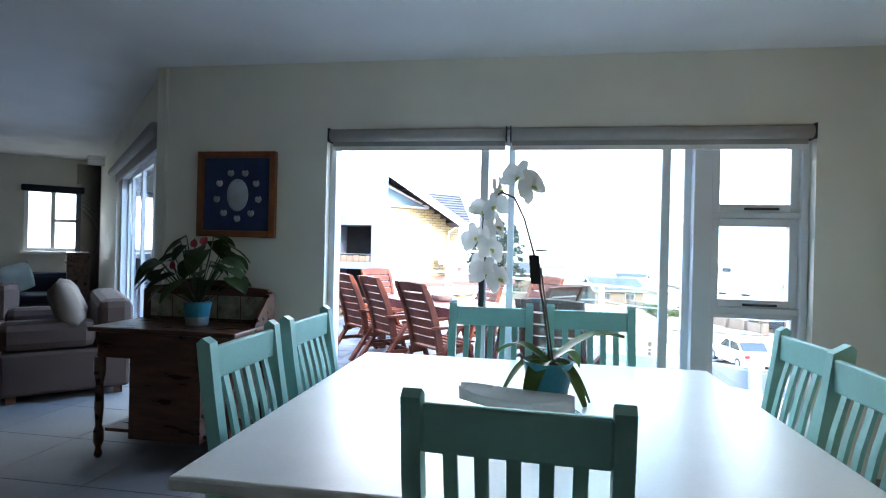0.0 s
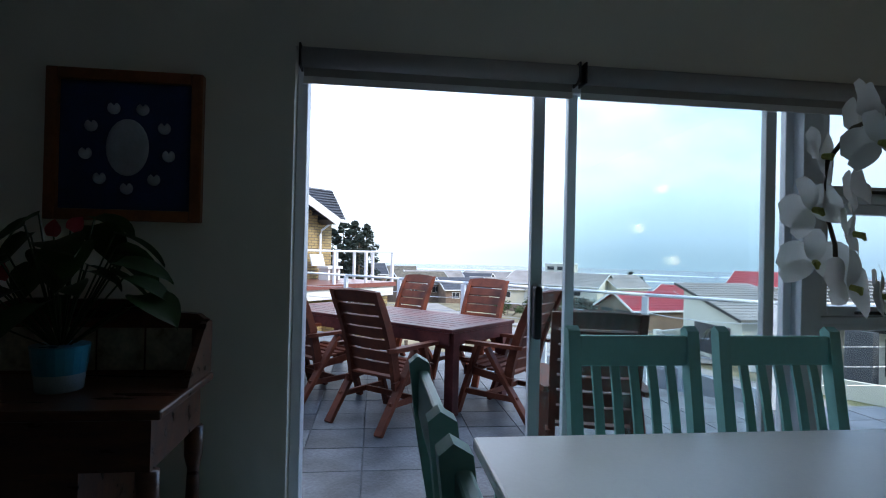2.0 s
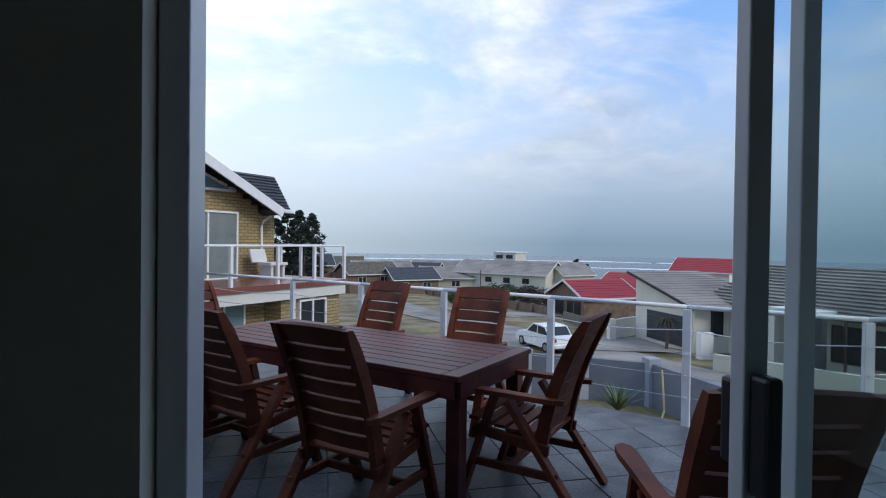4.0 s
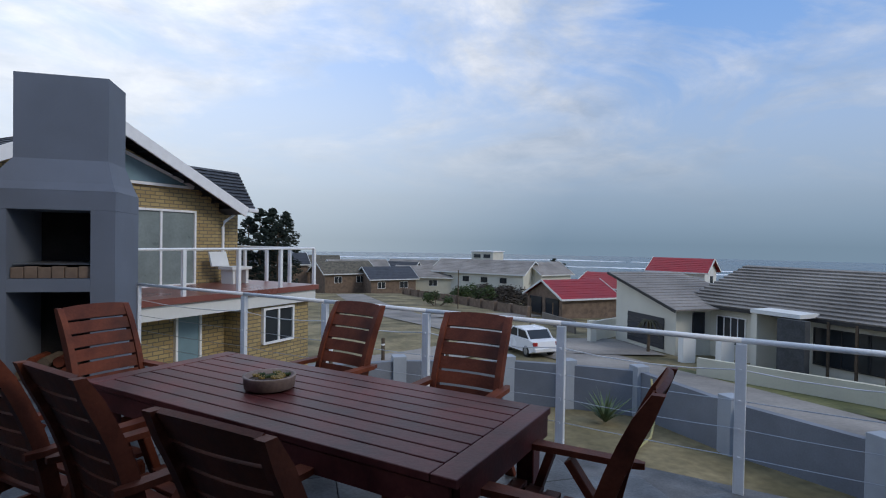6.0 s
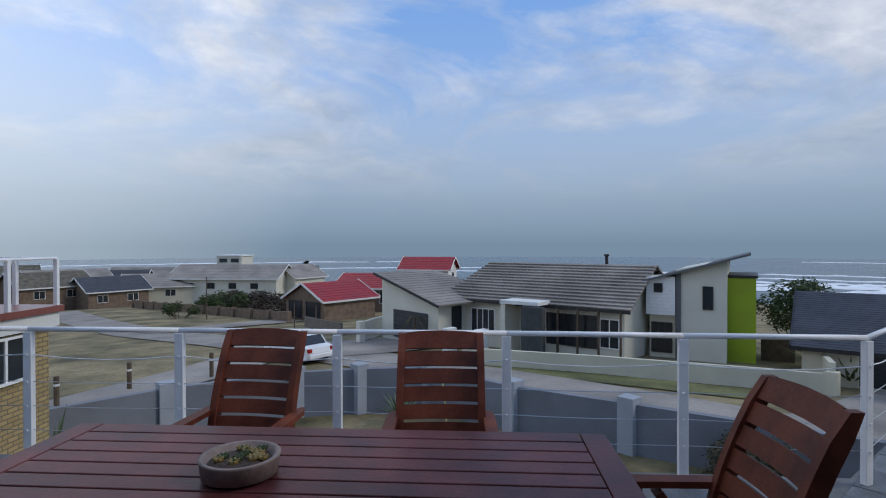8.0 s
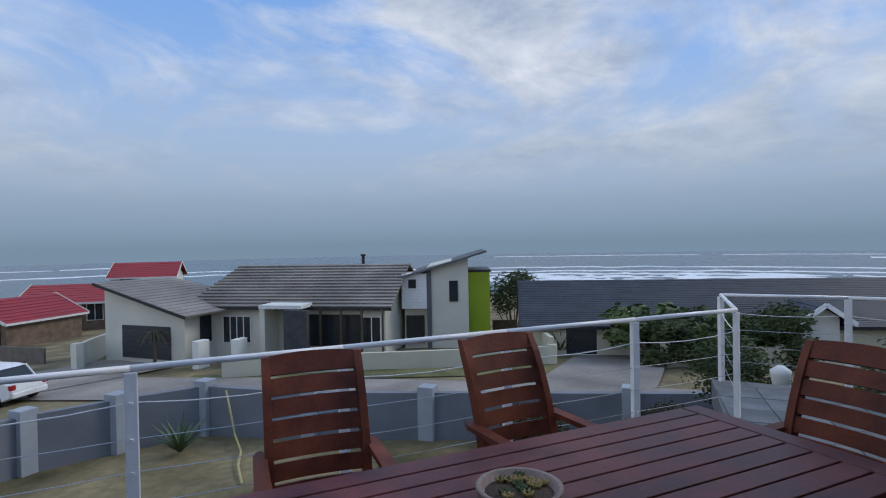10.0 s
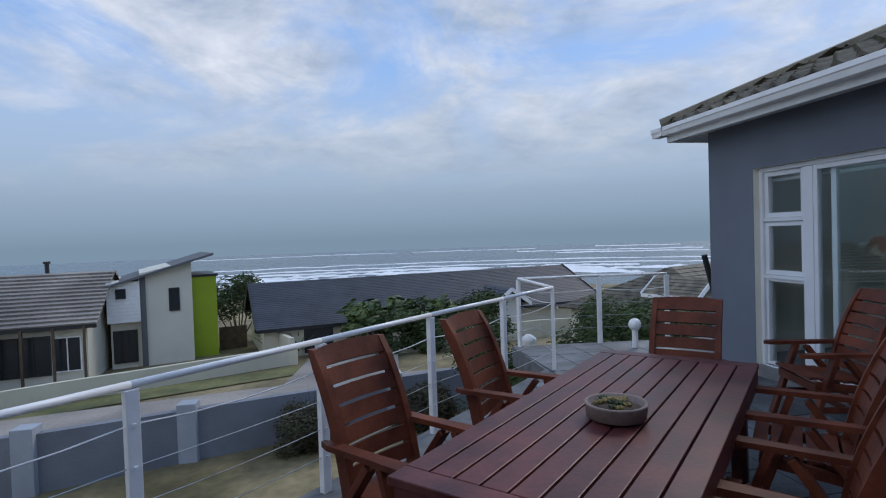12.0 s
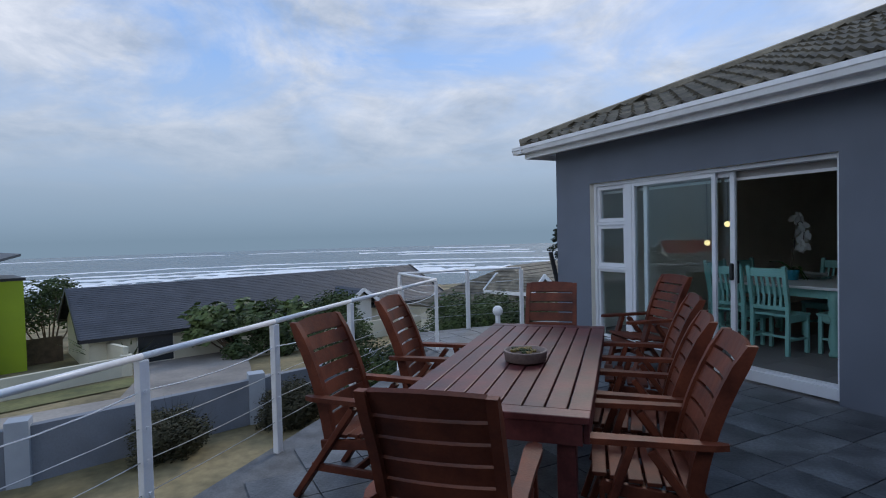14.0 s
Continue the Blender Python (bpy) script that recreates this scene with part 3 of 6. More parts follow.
# ---- terrace furniture ----
def armchair():
    """Slatted hardwood armchair; it faces local +y."""
    c = thing("garden_armchair", "reddish hardwood garden armchair with slatted seat and back", "chair", "chairs on the terrace")
    W = 0.27
    mt = M["redwood"]
    b0, b1 = Vector((0, -0.16, 0.30)), Vector((0, -0.43, 1.06))
    for s in (-1, 1):
        x = s * W
        part("front_leg", beam((x, 0.30, 0), (x, 0.10, 0.60), 0.038, 0.07, 0.006, up=(1, 0, 0)), mt, c)
        part("back_leg", beam((x * 0.99, -0.40, 0), (x * 0.99, 0.02, 0.58), 0.038, 0.07, 0.006, up=(1, 0, 0)), mt, c)
        bm = bmesh.new()
        n = 8
        pts = []
        for k in range(n + 1):
            t = k / n
            p = b0.lerp(b1, t) + Vector((0, 0.05 * math.sin(math.pi * t * 0.9), 0))
            pts.append(p)
        ring = []
        for k, p in enumerate(pts):
            wd = 0.036 if k < n else 0.022
            ring.append((p.y - wd, p.z, p.y + wd))
        out = [(r[0], r[1]) for r in ring] + [(r[2], r[1] + (0.0 if k else 0.01)) for k, r in reversed(list(enumerate(ring)))]
        part("back_stile", side_prism(out, x - 0.02 - s * 0.04, x + 0.02 - s * 0.04), mt, c)
        arm = [(-0.31, 0.012), (-0.25, 0.032), (0.05, 0.034), (0.26, 0.042), (0.33, 0.034), (0.36, 0.0)]
        top = [(x - wd, y) for y, wd in arm] + [(x + wd, y) for y, wd in reversed(arm)]
        part("armrest", prism(top, 0.60, 0.628), mt, c)
        part("side_rail", beam((x * 0.93, -0.22, 0.33), (x * 0.93, 0.24, 0.385), 0.03, 0.06, 0.004), mt, c)
        part("stretcher", beam((x, -0.28, 0.20), (x, 0.235, 0.20), 0.028, 0.045, 0.004), mt, c)
    part("front_rail", box(-W, W, 0.22, 0.245, 0.33, 0.395, 0.004), mt, c)
    part("cross_stretcher", box(-W, W, 0.0, 0.025, 0.18, 0.225, 0.004), mt, c)
    for k in range(6):
        y = -0.20 + k * 0.082
        part("seat_slat", box(-W + 0.02, W - 0.02, y, y + 0.068, 0.375 + 0.01 * k, 0.395 + 0.01 * k, 0.004), mt, c)
    for k in range(7):
        t0, t1 = 0.16 + k * 0.121, 0.16 + k * 0.121 + 0.101
        if k == 6:
            t1 = 1.0
        def P(t):
            return b0.lerp(b1, t) + Vector((0, 0.05 * math.sin(math.pi * t * 0.9) + 0.006, 0))
        bm = bmesh.new()
        a, e = P(t0), P(t1)
        nx_ = 6
        vs = []
        d = (e - a).normalized(); nr = Vector((0, -d.z, d.y)) * 0.011
        for i in range(nx_ + 1):
            x = -W + 0.06 + (2 * W - 0.12) * i / nx_
            bend = -0.018 * (1 - (2 * i / nx_ - 1) ** 2)
            crown = Vector((0, 0, 0.010 * (1 - (2 * i / nx_ - 1) ** 2))) if k == 6 else Vector()
            o = Vector((x, bend, 0))
            vs.append([bm.verts.new(o + a - nr), bm.verts.new(o + e + crown - nr), bm.verts.new(o + e + crown + nr), bm.verts.new(o + a + nr)])
        for p, q in zip(vs, vs[1:]):
            for i in range(4):
                bm.faces.new((p[i], p[(i + 1) % 4], q[(i + 1) % 4], q[i]))
        bm.faces.new(vs[0][::-1]); bm.faces.new(vs[-1])
        bmesh.ops.recalc_face_normals(bm, faces=bm.faces[:])
        part("back_slat", bm, mt, c)
    return c


TC = Vector((0.4735, 3.25, TF))
TU, TV = Vector((-0.703, 0.711, 0)), Vector((0.711, 0.703, 0))
TANG = math.degrees(math.atan2(TU.y, TU.x))          # local x along the table
ch = armchair()


def seat(u, v, face, x=None, y=None):
    p = TC + TU * u + TV * v if x is None else Vector((x, y, TF))
    return pose(p.x, p.y, TF, 0, 0, face)


FV = math.degrees(math.atan2(TV.y, TV.x)) - 90        # facing along +v
SEATS = [seat(-0.80, -0.78, FV + 2), seat(0.18, -0.72, FV - 2), seat(0.86, -0.76, FV + 3), seat(0.66, 0.86, FV + 176), seat(-0.465, 0.825, FV + 183),
         seat(-1.42, 0.02, FV + 92), seat(1.66, 0.0, FV - 88), seat(0, 0, -16, 1.66, 0.82)]
ch.matrix_basis = SEATS[0]
for s in SEATS[1:]:
    copy_thing(ch, s)

tab = thing("terrace_table", "long dark red hardwood table with slatted top", "table", m=pose(TC.x, TC.y, TF, 0, 0, TANG))
HL, HW, TH = 1.23, 0.497, 0.735
part("end_board", box(-HL, -HL + 0.11, -HW, HW, TH - 0.035, TH, 0.005), M["tabwood"], tab)
part("end_board", box(HL - 0.11, HL, -HW, HW, TH - 0.035, TH, 0.005), M["tabwood"], tab)
nb = 9
for k in range(nb):
    wd = (2 * HW) / nb
    y = -HW + k * wd
    part("top_plank", box(-HL + 0.114, HL - 0.114, y + (0.005 if k else 0), y + wd - (0.005 if k < nb - 1 else 0), TH - 0.033, TH - 0.001, 0.004), M["tabwood"], tab)
for s in (-1, 1):
    part("apron", box(-HL + 0.035, HL - 0.035, s * (HW - 0.018) - 0.014, s * (HW - 0.018) + 0.014, TH - 0.135, TH - 0.036), M["tabwood"], tab)
    part("apron", box(s * (HL - 0.018) - 0.014, s * (HL - 0.018) + 0.014, -HW + 0.034, HW - 0.034, TH - 0.135, TH - 0.036), M["tabwood"], tab)
    for r in (-1, 1):
        part("leg", box(s * (HL - 0.075) - 0.045, s * (HL - 0.075) + 0.045, r * (HW - 0.11) - 0.045, r * (HW - 0.11) + 0.045, 0, TH - 0.036, 0.006), M["tabwood"], tab)

bowl = thing("plant_bowl", "round clay bowl of small succulents on the terrace table", "plant", m=pose(0.30, 3.377, TF + TH))
part("bowl", lathe([(0.10, 0), (0.135, 0.012), (0.142, 0.07), (0.146, 0.078), (0.128, 0.078), (0.124, 0.055), (0.02, 0.05)], 28), M["terra"], bowl, smooth=True)
part("soil", lathe([(0.124, 0.052), (0.08, 0.066), (0.01, 0.068)], 16), M["soil"], bowl)
yel = mat("succulent", (0.17, 0.15, 0.05), 0.6, 0.4, 20, 90, 0.1, second=(0.34, 0.22, 0.05))
for k in range(16):
    a, r = random.uniform(0, 6.28), 0.10 * math.sqrt(random.random())
    bm = bmesh.new()
    for j in range(7):
        b_ = j * 0.9
        tip = Vector((math.cos(b_) * 0.022, math.sin(b_) * 0.022, 0.02))
        tube([(0, 0, 0), tip * 0.6, tip], [0.004, 0.008, 0.001], 5, bm=bm)
    part("succulent", bm, yel if k % 3 else M["dleaf"], bowl, m=pose(r * math.cos(a), r * math.sin(a), 0.06))

# built-in barbecue with hood and chimney
bb = thing("braai_fireplace", "blue-grey plastered built-in barbecue with tall chimney", "barbecue")
X0, X1, Y0, Y1 = -2.74, -1.48, 6.90, 7.80
MO = M["outwall"]
part("pier", box(X0, X0 + 0.24, Y0, Y1, TF, 1.72), MO, bb)
part("pier", box(X1 - 0.24, X1, Y0, Y1, TF, 1.72), MO, bb)
part("lintel", box(X0, X1, Y0, Y1, 1.722, 1.93), MO, bb)
part("hearth_slab", box(X0 + 0.242, X1 - 0.242, Y0 + 0.002, Y1, 0.84, 0.98), MO, bb)
part("back_wall", box(X0 + 0.242, X1 - 0.242, Y1 - 0.08, Y1 - 0.002, TF, 1.72), M["soot"], bb)
bm = bmesh.new()
cx0, cx1, cy0, cy1 = -2.51, -1.60, Y0 + 0.16, Y1 - 0.12
r0 = [bm.verts.new(p) for p in ((X0, Y0, 1.932), (X1, Y0, 1.932), (X1, Y1, 1.932), (X0, Y1, 1.932))]
r1 = [bm.verts.new(p) for p in ((X0 + 0.05, Y0 + 0.05, 2.02), (X1 - 0.04, Y0 + 0.05, 2.02), (X1 - 0.04, Y1 - 0.02, 2.02), (X0 + 0.05, Y1 - 0.02, 2.02))]
r2 = [bm.verts.new(p) for p in ((cx0, cy0, 2.28), (cx1, cy0, 2.28), (cx1, cy1, 2.28), (cx0, cy1, 2.28))]
r3 = [bm.verts.new(p) for p in ((cx0, cy0, 3.20), (cx1, cy0, 3.20), (cx1, cy1, 3.20), (cx0, cy1, 3.20))]
for a, b in ((r0, r1), (r1, r2), (r2, r3)):
    for k in range(4):
        bm.faces.new((a[k], a[(k + 1) % 4], b[(k + 1) % 4], b[k]))
bm.faces.new(r3); bm.faces.new(r0[::-1])
part("chimney", bm, MO, bb)
for k in range(6):
    x = X0 + 0.25 + k * 0.127
    part("brick", box(x, x + 0.12, Y0 + 0.06, Y0 + 0.16, 0.982, 1.10 + 0.01 * (k % 2), 0.008), M["stone"], bb)
part("grid", box(X0 + 0.26, X1 - 0.26, Y0 + 0.10, Y1 - 0.1, 1.13, 1.14), M["steel"], bb)
wood = thing("firewood_stack", "split firewood logs stacked under the barbecue hearth", "firewood")
for k in range(9):
    x, z = X0 + 0.34 + (k % 5 if k < 5 else k - 4.5) * 0.135, TF + 0.062 + (0.115 if k > 4 else 0)
    part("log", tube([(x, Y0 + 0.10 + 0.03 * (k % 3), z), (x + 0.01, Y0 + 0.52, z)], [0.06, 0.055], 7), M["redwood"] if k % 2 else M["bark"], wood)
solid("wall_wing", prism([(-5.75, 4.05), (-2.88, 6.92), (-3.06, 7.10), (-5.93, 4.23)], TF - 0.2, 2.50), MO, "blue-grey plastered wall of the wing beside the barbecue", "wall", "structure")
wing2 = thing("roof", "dark tiled eave of the wing beside the barbecue", "roof", kind="structure")
roof_plane_ = (Vector((-5.2, 3.65, 2.60)), Vector((-2.55, 6.30, 2.60)))
roof_tiles("tile_slope", roof_plane_[0], roof_plane_[1] - roof_plane_[0], (-1.6, 1.6, 0.8), 12, 7, wing2, material=M["droof"])
part("fascia", beam(roof_plane_[0] + Vector((0, 0, -0.09)), roof_plane_[1] + Vector((0, 0, -0.09)), 0.04, 0.17), M["white"], wing2)
part("gutter", beam(roof_plane_[0] + Vector((0.05, -0.05, -0.04)), roof_plane_[1] + Vector((0.10, 0.0, -0.04)), 0.12, 0.10, 0.02), M["white"], wing2, "white gutter")
solid("counter", box(-5.2, X0 - 0.004, Y0 + 0.05, Y1 - 0.302, 0.80, 0.88), MO, "plastered counter beside the barbecue", "counter", "structure")

# ---- dining room ----
dt = thing("dining_table", "large white painted dining table with turned teal legs", "table")
dx0, dx1, dy0, dy1, dz = 0.61, 2.20, -2.47, -0.97, 0.775
part("tabletop", box(dx0, dx1, dy0, dy1, dz - 0.035, dz, 0.008), M["tabtop"], dt)
bm = bmesh.new()
for s in (dy0 + 0.09, dy1 - 0.09):
    box(dx0 + 0.12, dx1 - 0.12, s - 0.012, s + 0.012, dz - 0.135, dz - 0.036, bm=bm)
for s in (dx0 + 0.09, dx1 - 0.09):
    box(s - 0.012, s + 0.012, dy0 + 0.12, dy1 - 0.12, dz - 0.135, dz - 0.036, bm=bm)
part("apron", bm, M["teal"], dt)
leg = [(0.05, 0), (0.055, 0.03), (0.04, 0.06), (0.05, 0.10), (0.06, 0.16), (0.05, 0.30), (0.038, 0.40), (0.055, 0.44), (0.06, 0.48), (0.045, 0.53), (0.06, 0.57), (0.062, 0.60), (0.062, 0.739)]
for x in (dx0 + 0.1, dx1 - 0.1):
    for y in (dy0 + 0.1, dy1 - 0.1):
        part("leg", lathe(leg, 18, at=(x, y, 0)), M["teal"], dt, smooth=True)


def dining_chair():
    c = thing("dining_chair", "teal painted wooden chair with slatted back", "chair", "chairs round the dining table")
    t = M["teal"]
    for s in (-1, 1):
        x = s * 0.205
        out = [(-0.205, 0), (-0.17, 0), (-0.155, 0.42), (-0.165, 0.6), (-0.205, 0.85), (-0.225, 1.0), (-0.25, 1.015), (-0.268, 1.0), (-0.25, 0.85), (-0.205, 0.6), (-0.195, 0.42)]
        part("back_post", side_prism(out, x - 0.02, x + 0.02), t, c)
        part("front_leg", box(x - 0.02, x + 0.02, 0.165, 0.205, 0, 0.43, 0.004), t, c)
        part("side_rail", box(x - 0.011, x + 0.011, -0.16, 0.165, 0.37, 0.43), t, c)
        part("stretcher", box(x - 0.01, x + 0.01, -0.17, 0.17, 0.16, 0.185), t, c)
    part("seat", box(-0.225, 0.225, -0.16, 0.225, 0.431, 0.46, 0.008), t, c)
    part("front_rail", box(-0.18, 0.18, 0.175, 0.197, 0.37, 0.43), t, c)
    part("cross_stretcher", box(-0.195, 0.195, -0.01, 0.01, 0.16, 0.185), t, c)
    def y_at(z):
        return -0.18 - max(0, (z - 0.46)) * 0.11
    part("top_rail", beam((-0.186, -0.237, 0.935), (0.186, -0.237, 0.935), 0.022, 0.10, 0.006), t, c)
    part("low_rail", beam((-0.186, -0.187, 0.53), (0.186, -0.187, 0.53), 0.02, 0.045, 0.004), t, c)
    for k in range(5):
        x = -0.128 + k * 0.064
        pts = [(x, -0.187, 0.55), (x, -0.180, 0.66), (x, -0.205, 0.78), (x, -0.234, 0.887)]
        bm = bmesh.new()
        rows = []
        for p in pts:
            rows.append([bm.verts.new((p[0] + a * 0.0145, p[1] + b * 0.006, p[2])) for a, b in ((-1, -1), (1, -1), (1, 1), (-1, 1))])
        for a, b in zip(rows, rows[1:]):
            for i in range(4):
                bm.faces.new((a[i], a[(i + 1) % 4], b[(i + 1) % 4], b[i]))
        bm.faces.new(rows[0][::-1]); bm.faces.new(rows[-1])
        part("back_slat", bm, t, c)
    return c


dc = dining_chair()
DS = [pose(0.70, -1.88, 0, 0, 0, -90), pose(0.70, -1.34, 0, 0, 0, -90), pose(1.20, -0.88, 0, 0, 0, 180), pose(1.72, -0.88, 0, 0, 0, 180),
      pose(1.385, -2.26, 0, 0, 0, -3), pose(2.17, -1.42, 0, 0, 0, 92), pose(2.10, -1.92, 0, 0, 0, 90)]
dc.matrix_basis = DS[0]
for s in DS[1:]:
    copy_thing(dc, s)

# orchid in a blue pot
orchid_leaf = mat("orchid_leaf", (0.06, 0.15, 0.03), 0.4, 0.25, 6, 40, 0.05, second=(0.10, 0.20, 0.05))
translucent(orchid_leaf, 0.3)
orch = thing("orchid", "tall white moth orchid in a blue glazed pot", "plant", m=pose(1.47, -1.60, dz, 0, 0, -38))
part("pot", lathe([(0.062, 0), (0.068, 0.004), (0.088, 0.125), (0.09, 0.13), (0.08, 0.13), (0.076, 0.11), (0.01, 0.105)], 24), M["bluepot"], orch, smooth=True)
part("bark_mix", lathe([(0.076, 0.106), (0.04, 0.118), (0.005, 0.12)], 14), M["soil"], orch)


def strap_leaf(length, width, rise_, droop, ang, n=10):
    def fn(u, v):
        r = length * u
        z = rise_ * math.sin(min(1, u * 1.2) * math.pi * 0.5) - droop * u * u
        wd = width * (math.sin(math.pi * min(1, 0.12 + u * 0.88)) ** 0.6) * (1 if u < 0.999 else 0.05)
        s = (v - 0.5) * 2
        return Vector((r * math.cos(ang) - s * wd * math.sin(ang), r * math.sin(ang) + s * wd * math.cos(ang), z + abs(s) * 0.012))
    return grid_loft(fn, n, 4)


for ang, ln, wd, ri, dr in ((0.15, 0.27, 0.046, 0.13, 0.03), (0.9, 0.2, 0.035, 0.08, 0.12), (2.6, 0.22, 0.03, 0.09, 0.08), (3.4, 0.19, 0.034, 0.07, 0.24), (4.2, 0.17, 0.036, 0.06, 0.24), (5.6, 0.17, 0.034, 0.06, 0.22), (-0.3, 0.16, 0.032, 0.05, 0.20)):
    ob = part("leaf", strap_leaf(ln, wd, ri, dr, ang + 0.66), orchid_leaf, orch, smooth=True, m=pose(0, 0, 0.115))
stem = [(0.01, 0, 0.11), (0.0, 0, 0.3), (-0.02, 0.0, 0.48), (-0.06, 0, 0.64), (-0.10, 0, 0.72), (-0.16, 0, 0.745), (-0.22, 0, 0.72), (-0.265, 0, 0.66), (-0.28, 0, 0.58), (-0.27, 0, 0.50), (-0.275, 0, 0.44)]
part("stem", tube(stem, 0.0042, 7), M["bark"], orch, smooth=True)
part("support_stick", tube([(0.02, 0.006, 0.11), (-0.005, 0.006, 0.46)], 0.003, 6), M["bark"], orch)
part("tag", box(-0.045, 0.0, -0.008, -0.004, 0.40, 0.505), M["black"], orch, "black plastic plant tag")
for x in (-0.012, 0.004):
    part("clip", tube([(-0.02, 0, 0.52), (0.035 + x, 0, 0.525)], 0.003, 5), M["black"], orch)


def flower(sz):
    bm = bmesh.new()
    for k, (a, ln, wd) in enumerate(((1.57, 1, 0.55), (3.67, 1, 0.55), (5.76, 1, 0.55), (0.25, 0.95, 1.0), (2.89, 0.95, 1.0))):
        def fn(u, v, a=a, ln=ln, wd=wd):
            r = sz * ln * u
            s = (v - 0.5) * 2 * sz * wd * 0.52 * math.sqrt(max(0.0, 1 - (2 * u - 1.08) ** 2 / 1.18))
            return Vector((r * math.cos(a) - s * math.sin(a), -0.16 * sz * math.sin(u * 2.6) + 0.002 * k, r * math.sin(a) + s * math.cos(a)))
        grid_loft(fn, 6, 4, bm)
    return bm


lip = mat("orchid_lip", (0.45, 0.48, 0.12), 0.5, 0.2, 20, 60, 0)
for k, (x, z, s, ry, rz) in enumerate(((-0.06, 0.79, 0.062, 20, -25), (-0.02, 0.755, 0.062, -30, 35), (-0.20, 0.755, 0.056, 10, 60), (-0.185, 0.685, 0.055, -15, -40), (-0.275, 0.67, 0.055, 40, 10), (-0.225, 0.61, 0.056, 5, 50),
                                       (-0.30, 0.565, 0.058, -20, -15), (-0.245, 0.52, 0.057, 12, 25), (-0.305, 0.465, 0.058, 0, -40), (-0.26, 0.42, 0.064, 15, 5), (-0.215, 0.405, 0.055, -20, 40))):
    fl = part("flower", flower(s * 1.15), M["petal"], orch, smooth=True, m=pose(x, -0.015 + 0.02 * (k % 3), z, -8, ry, rz + 50))
    part("lip", tube([(0, -0.005, 0), (0, -0.02, -0.006), (0, -0.022, -0.016)], [0.006, 0.007, 0.003], 6), lip, fl, "yellow flower centre")

# the flower stalk leans away from the room
for o in orch.children:
    if o.name.split(".")[0] in ("stem", "support_stick", "tag", "clip"):
        for v_ in o.data.vertices:
            v_.co.x -= 0.12 * (v_.co.z - 0.11)
    elif o.name.startswith("flower"):
        o.location.x -= 0.12 * (o.location.z - 0.11)

# white dish on a round glass tray
tray = thing("glass_tray", "round clear glass plate on the dining table", "plate", m=pose(1.37, -1.90, dz + 0.001))
part("plate", lathe([(0.14, 0.0), (0.19, 0.006), (0.21, 0.016), (0.205, 0.02), (0.18, 0.01), (0.02, 0.006)], 36), glassmat("green_glass", (0.80, 0.90, 0.90)), tray, smooth=True)
dish = thing("white_dish", "long white porcelain dish with upturned ends", "bowl", m=pose(1.36, -1.90, dz + 0.024, 0, 0, -14))


def dish_fn(u, v):
    x = (u - 0.5) * 0.36
    s = (v - 0.5) * 2
    wd = 0.075 * math.sqrt(max(0, 1 - (2 * u - 1) ** 2 * 0.97))
    return Vector((x, s * wd * (0.6 + 0.4 * s * s), 0.006 + 0.05 * s * s + 0.015 * (2 * u - 1) ** 2))


bm = grid_loft(dish_fn, 20, 10)
bmesh.ops.solidify(bm, geom=bm.faces[:], thickness=0.006)
part("dish", bm, M["tabtop"], dish, smooth=True)

# framed picture
pic = thing("framed_picture", "square orange-wood frame with a pale oval ringed by shells on navy", "picture")
px0, px1, pz0, pz1 = -0.945, -0.355, 1.34, 1.942
bm = box(px0, px0 + 0.045, -0.045, -0.003, pz0, pz1, 0.006)
box(px1 - 0.045, px1, -0.045, -0.003, pz0, pz1, 0.006, bm=bm)
box(px0 + 0.045, px1 - 0.045, -0.045, -0.003, pz1 - 0.045, pz1, 0.006, bm=bm)
box(px0 + 0.045, px1 - 0.045, -0.045, -0.003, pz0, pz0 + 0.045, 0.006, bm=bm)
part("frame", bm, M["frame"], pic)
part("mount", box(px0 + 0.045, px1 - 0.045, -0.02, -0.003, pz0 + 0.045, pz1 - 0.045), M["picblue"], pic)
cx, cz = (px0 + px1) / 2 + 0.005, (pz0 + pz1) / 2 - 0.005
egg = mat("pale_shell", (0.42, 0.46, 0.52), 0.8, 0.12, 12, 80, 0.1)
bm = bmesh.new()
bmesh.ops.create_uvsphere(bm, u_segments=20, v_segments=12, radius=1)
bmesh.ops.transform(bm, matrix=Matrix.Translation((cx, -0.022, cz)) @ Matrix.Diagonal((0.082, 0.012, 0.115, 1)), verts=bm.verts)
part("oval", bm, egg, pic, "pale oval shape", smooth=True)
for k in range(9):
    a = math.radians(-90 + k * 40)
    bm = bmesh.new()
    bmesh.ops.create_uvsphere(bm, u_segments=10, v_segments=6, radius=1)
    for vv in bm.verts:
        if vv.co.z > 0.4:
            vv.co.z -= 0.6 * (1 - min(1, abs(vv.co.x) * 3))
    bmesh.ops.transform(bm, matrix=Matrix.Translation((cx + 0.16 * math.cos(a), -0.022, cz + 0.165 * math.sin(a))) @ Matrix.Diagonal((0.026, 0.01, 0.025, 1)), verts=bm.verts)
    part("shell", bm, egg, pic, smooth=True)

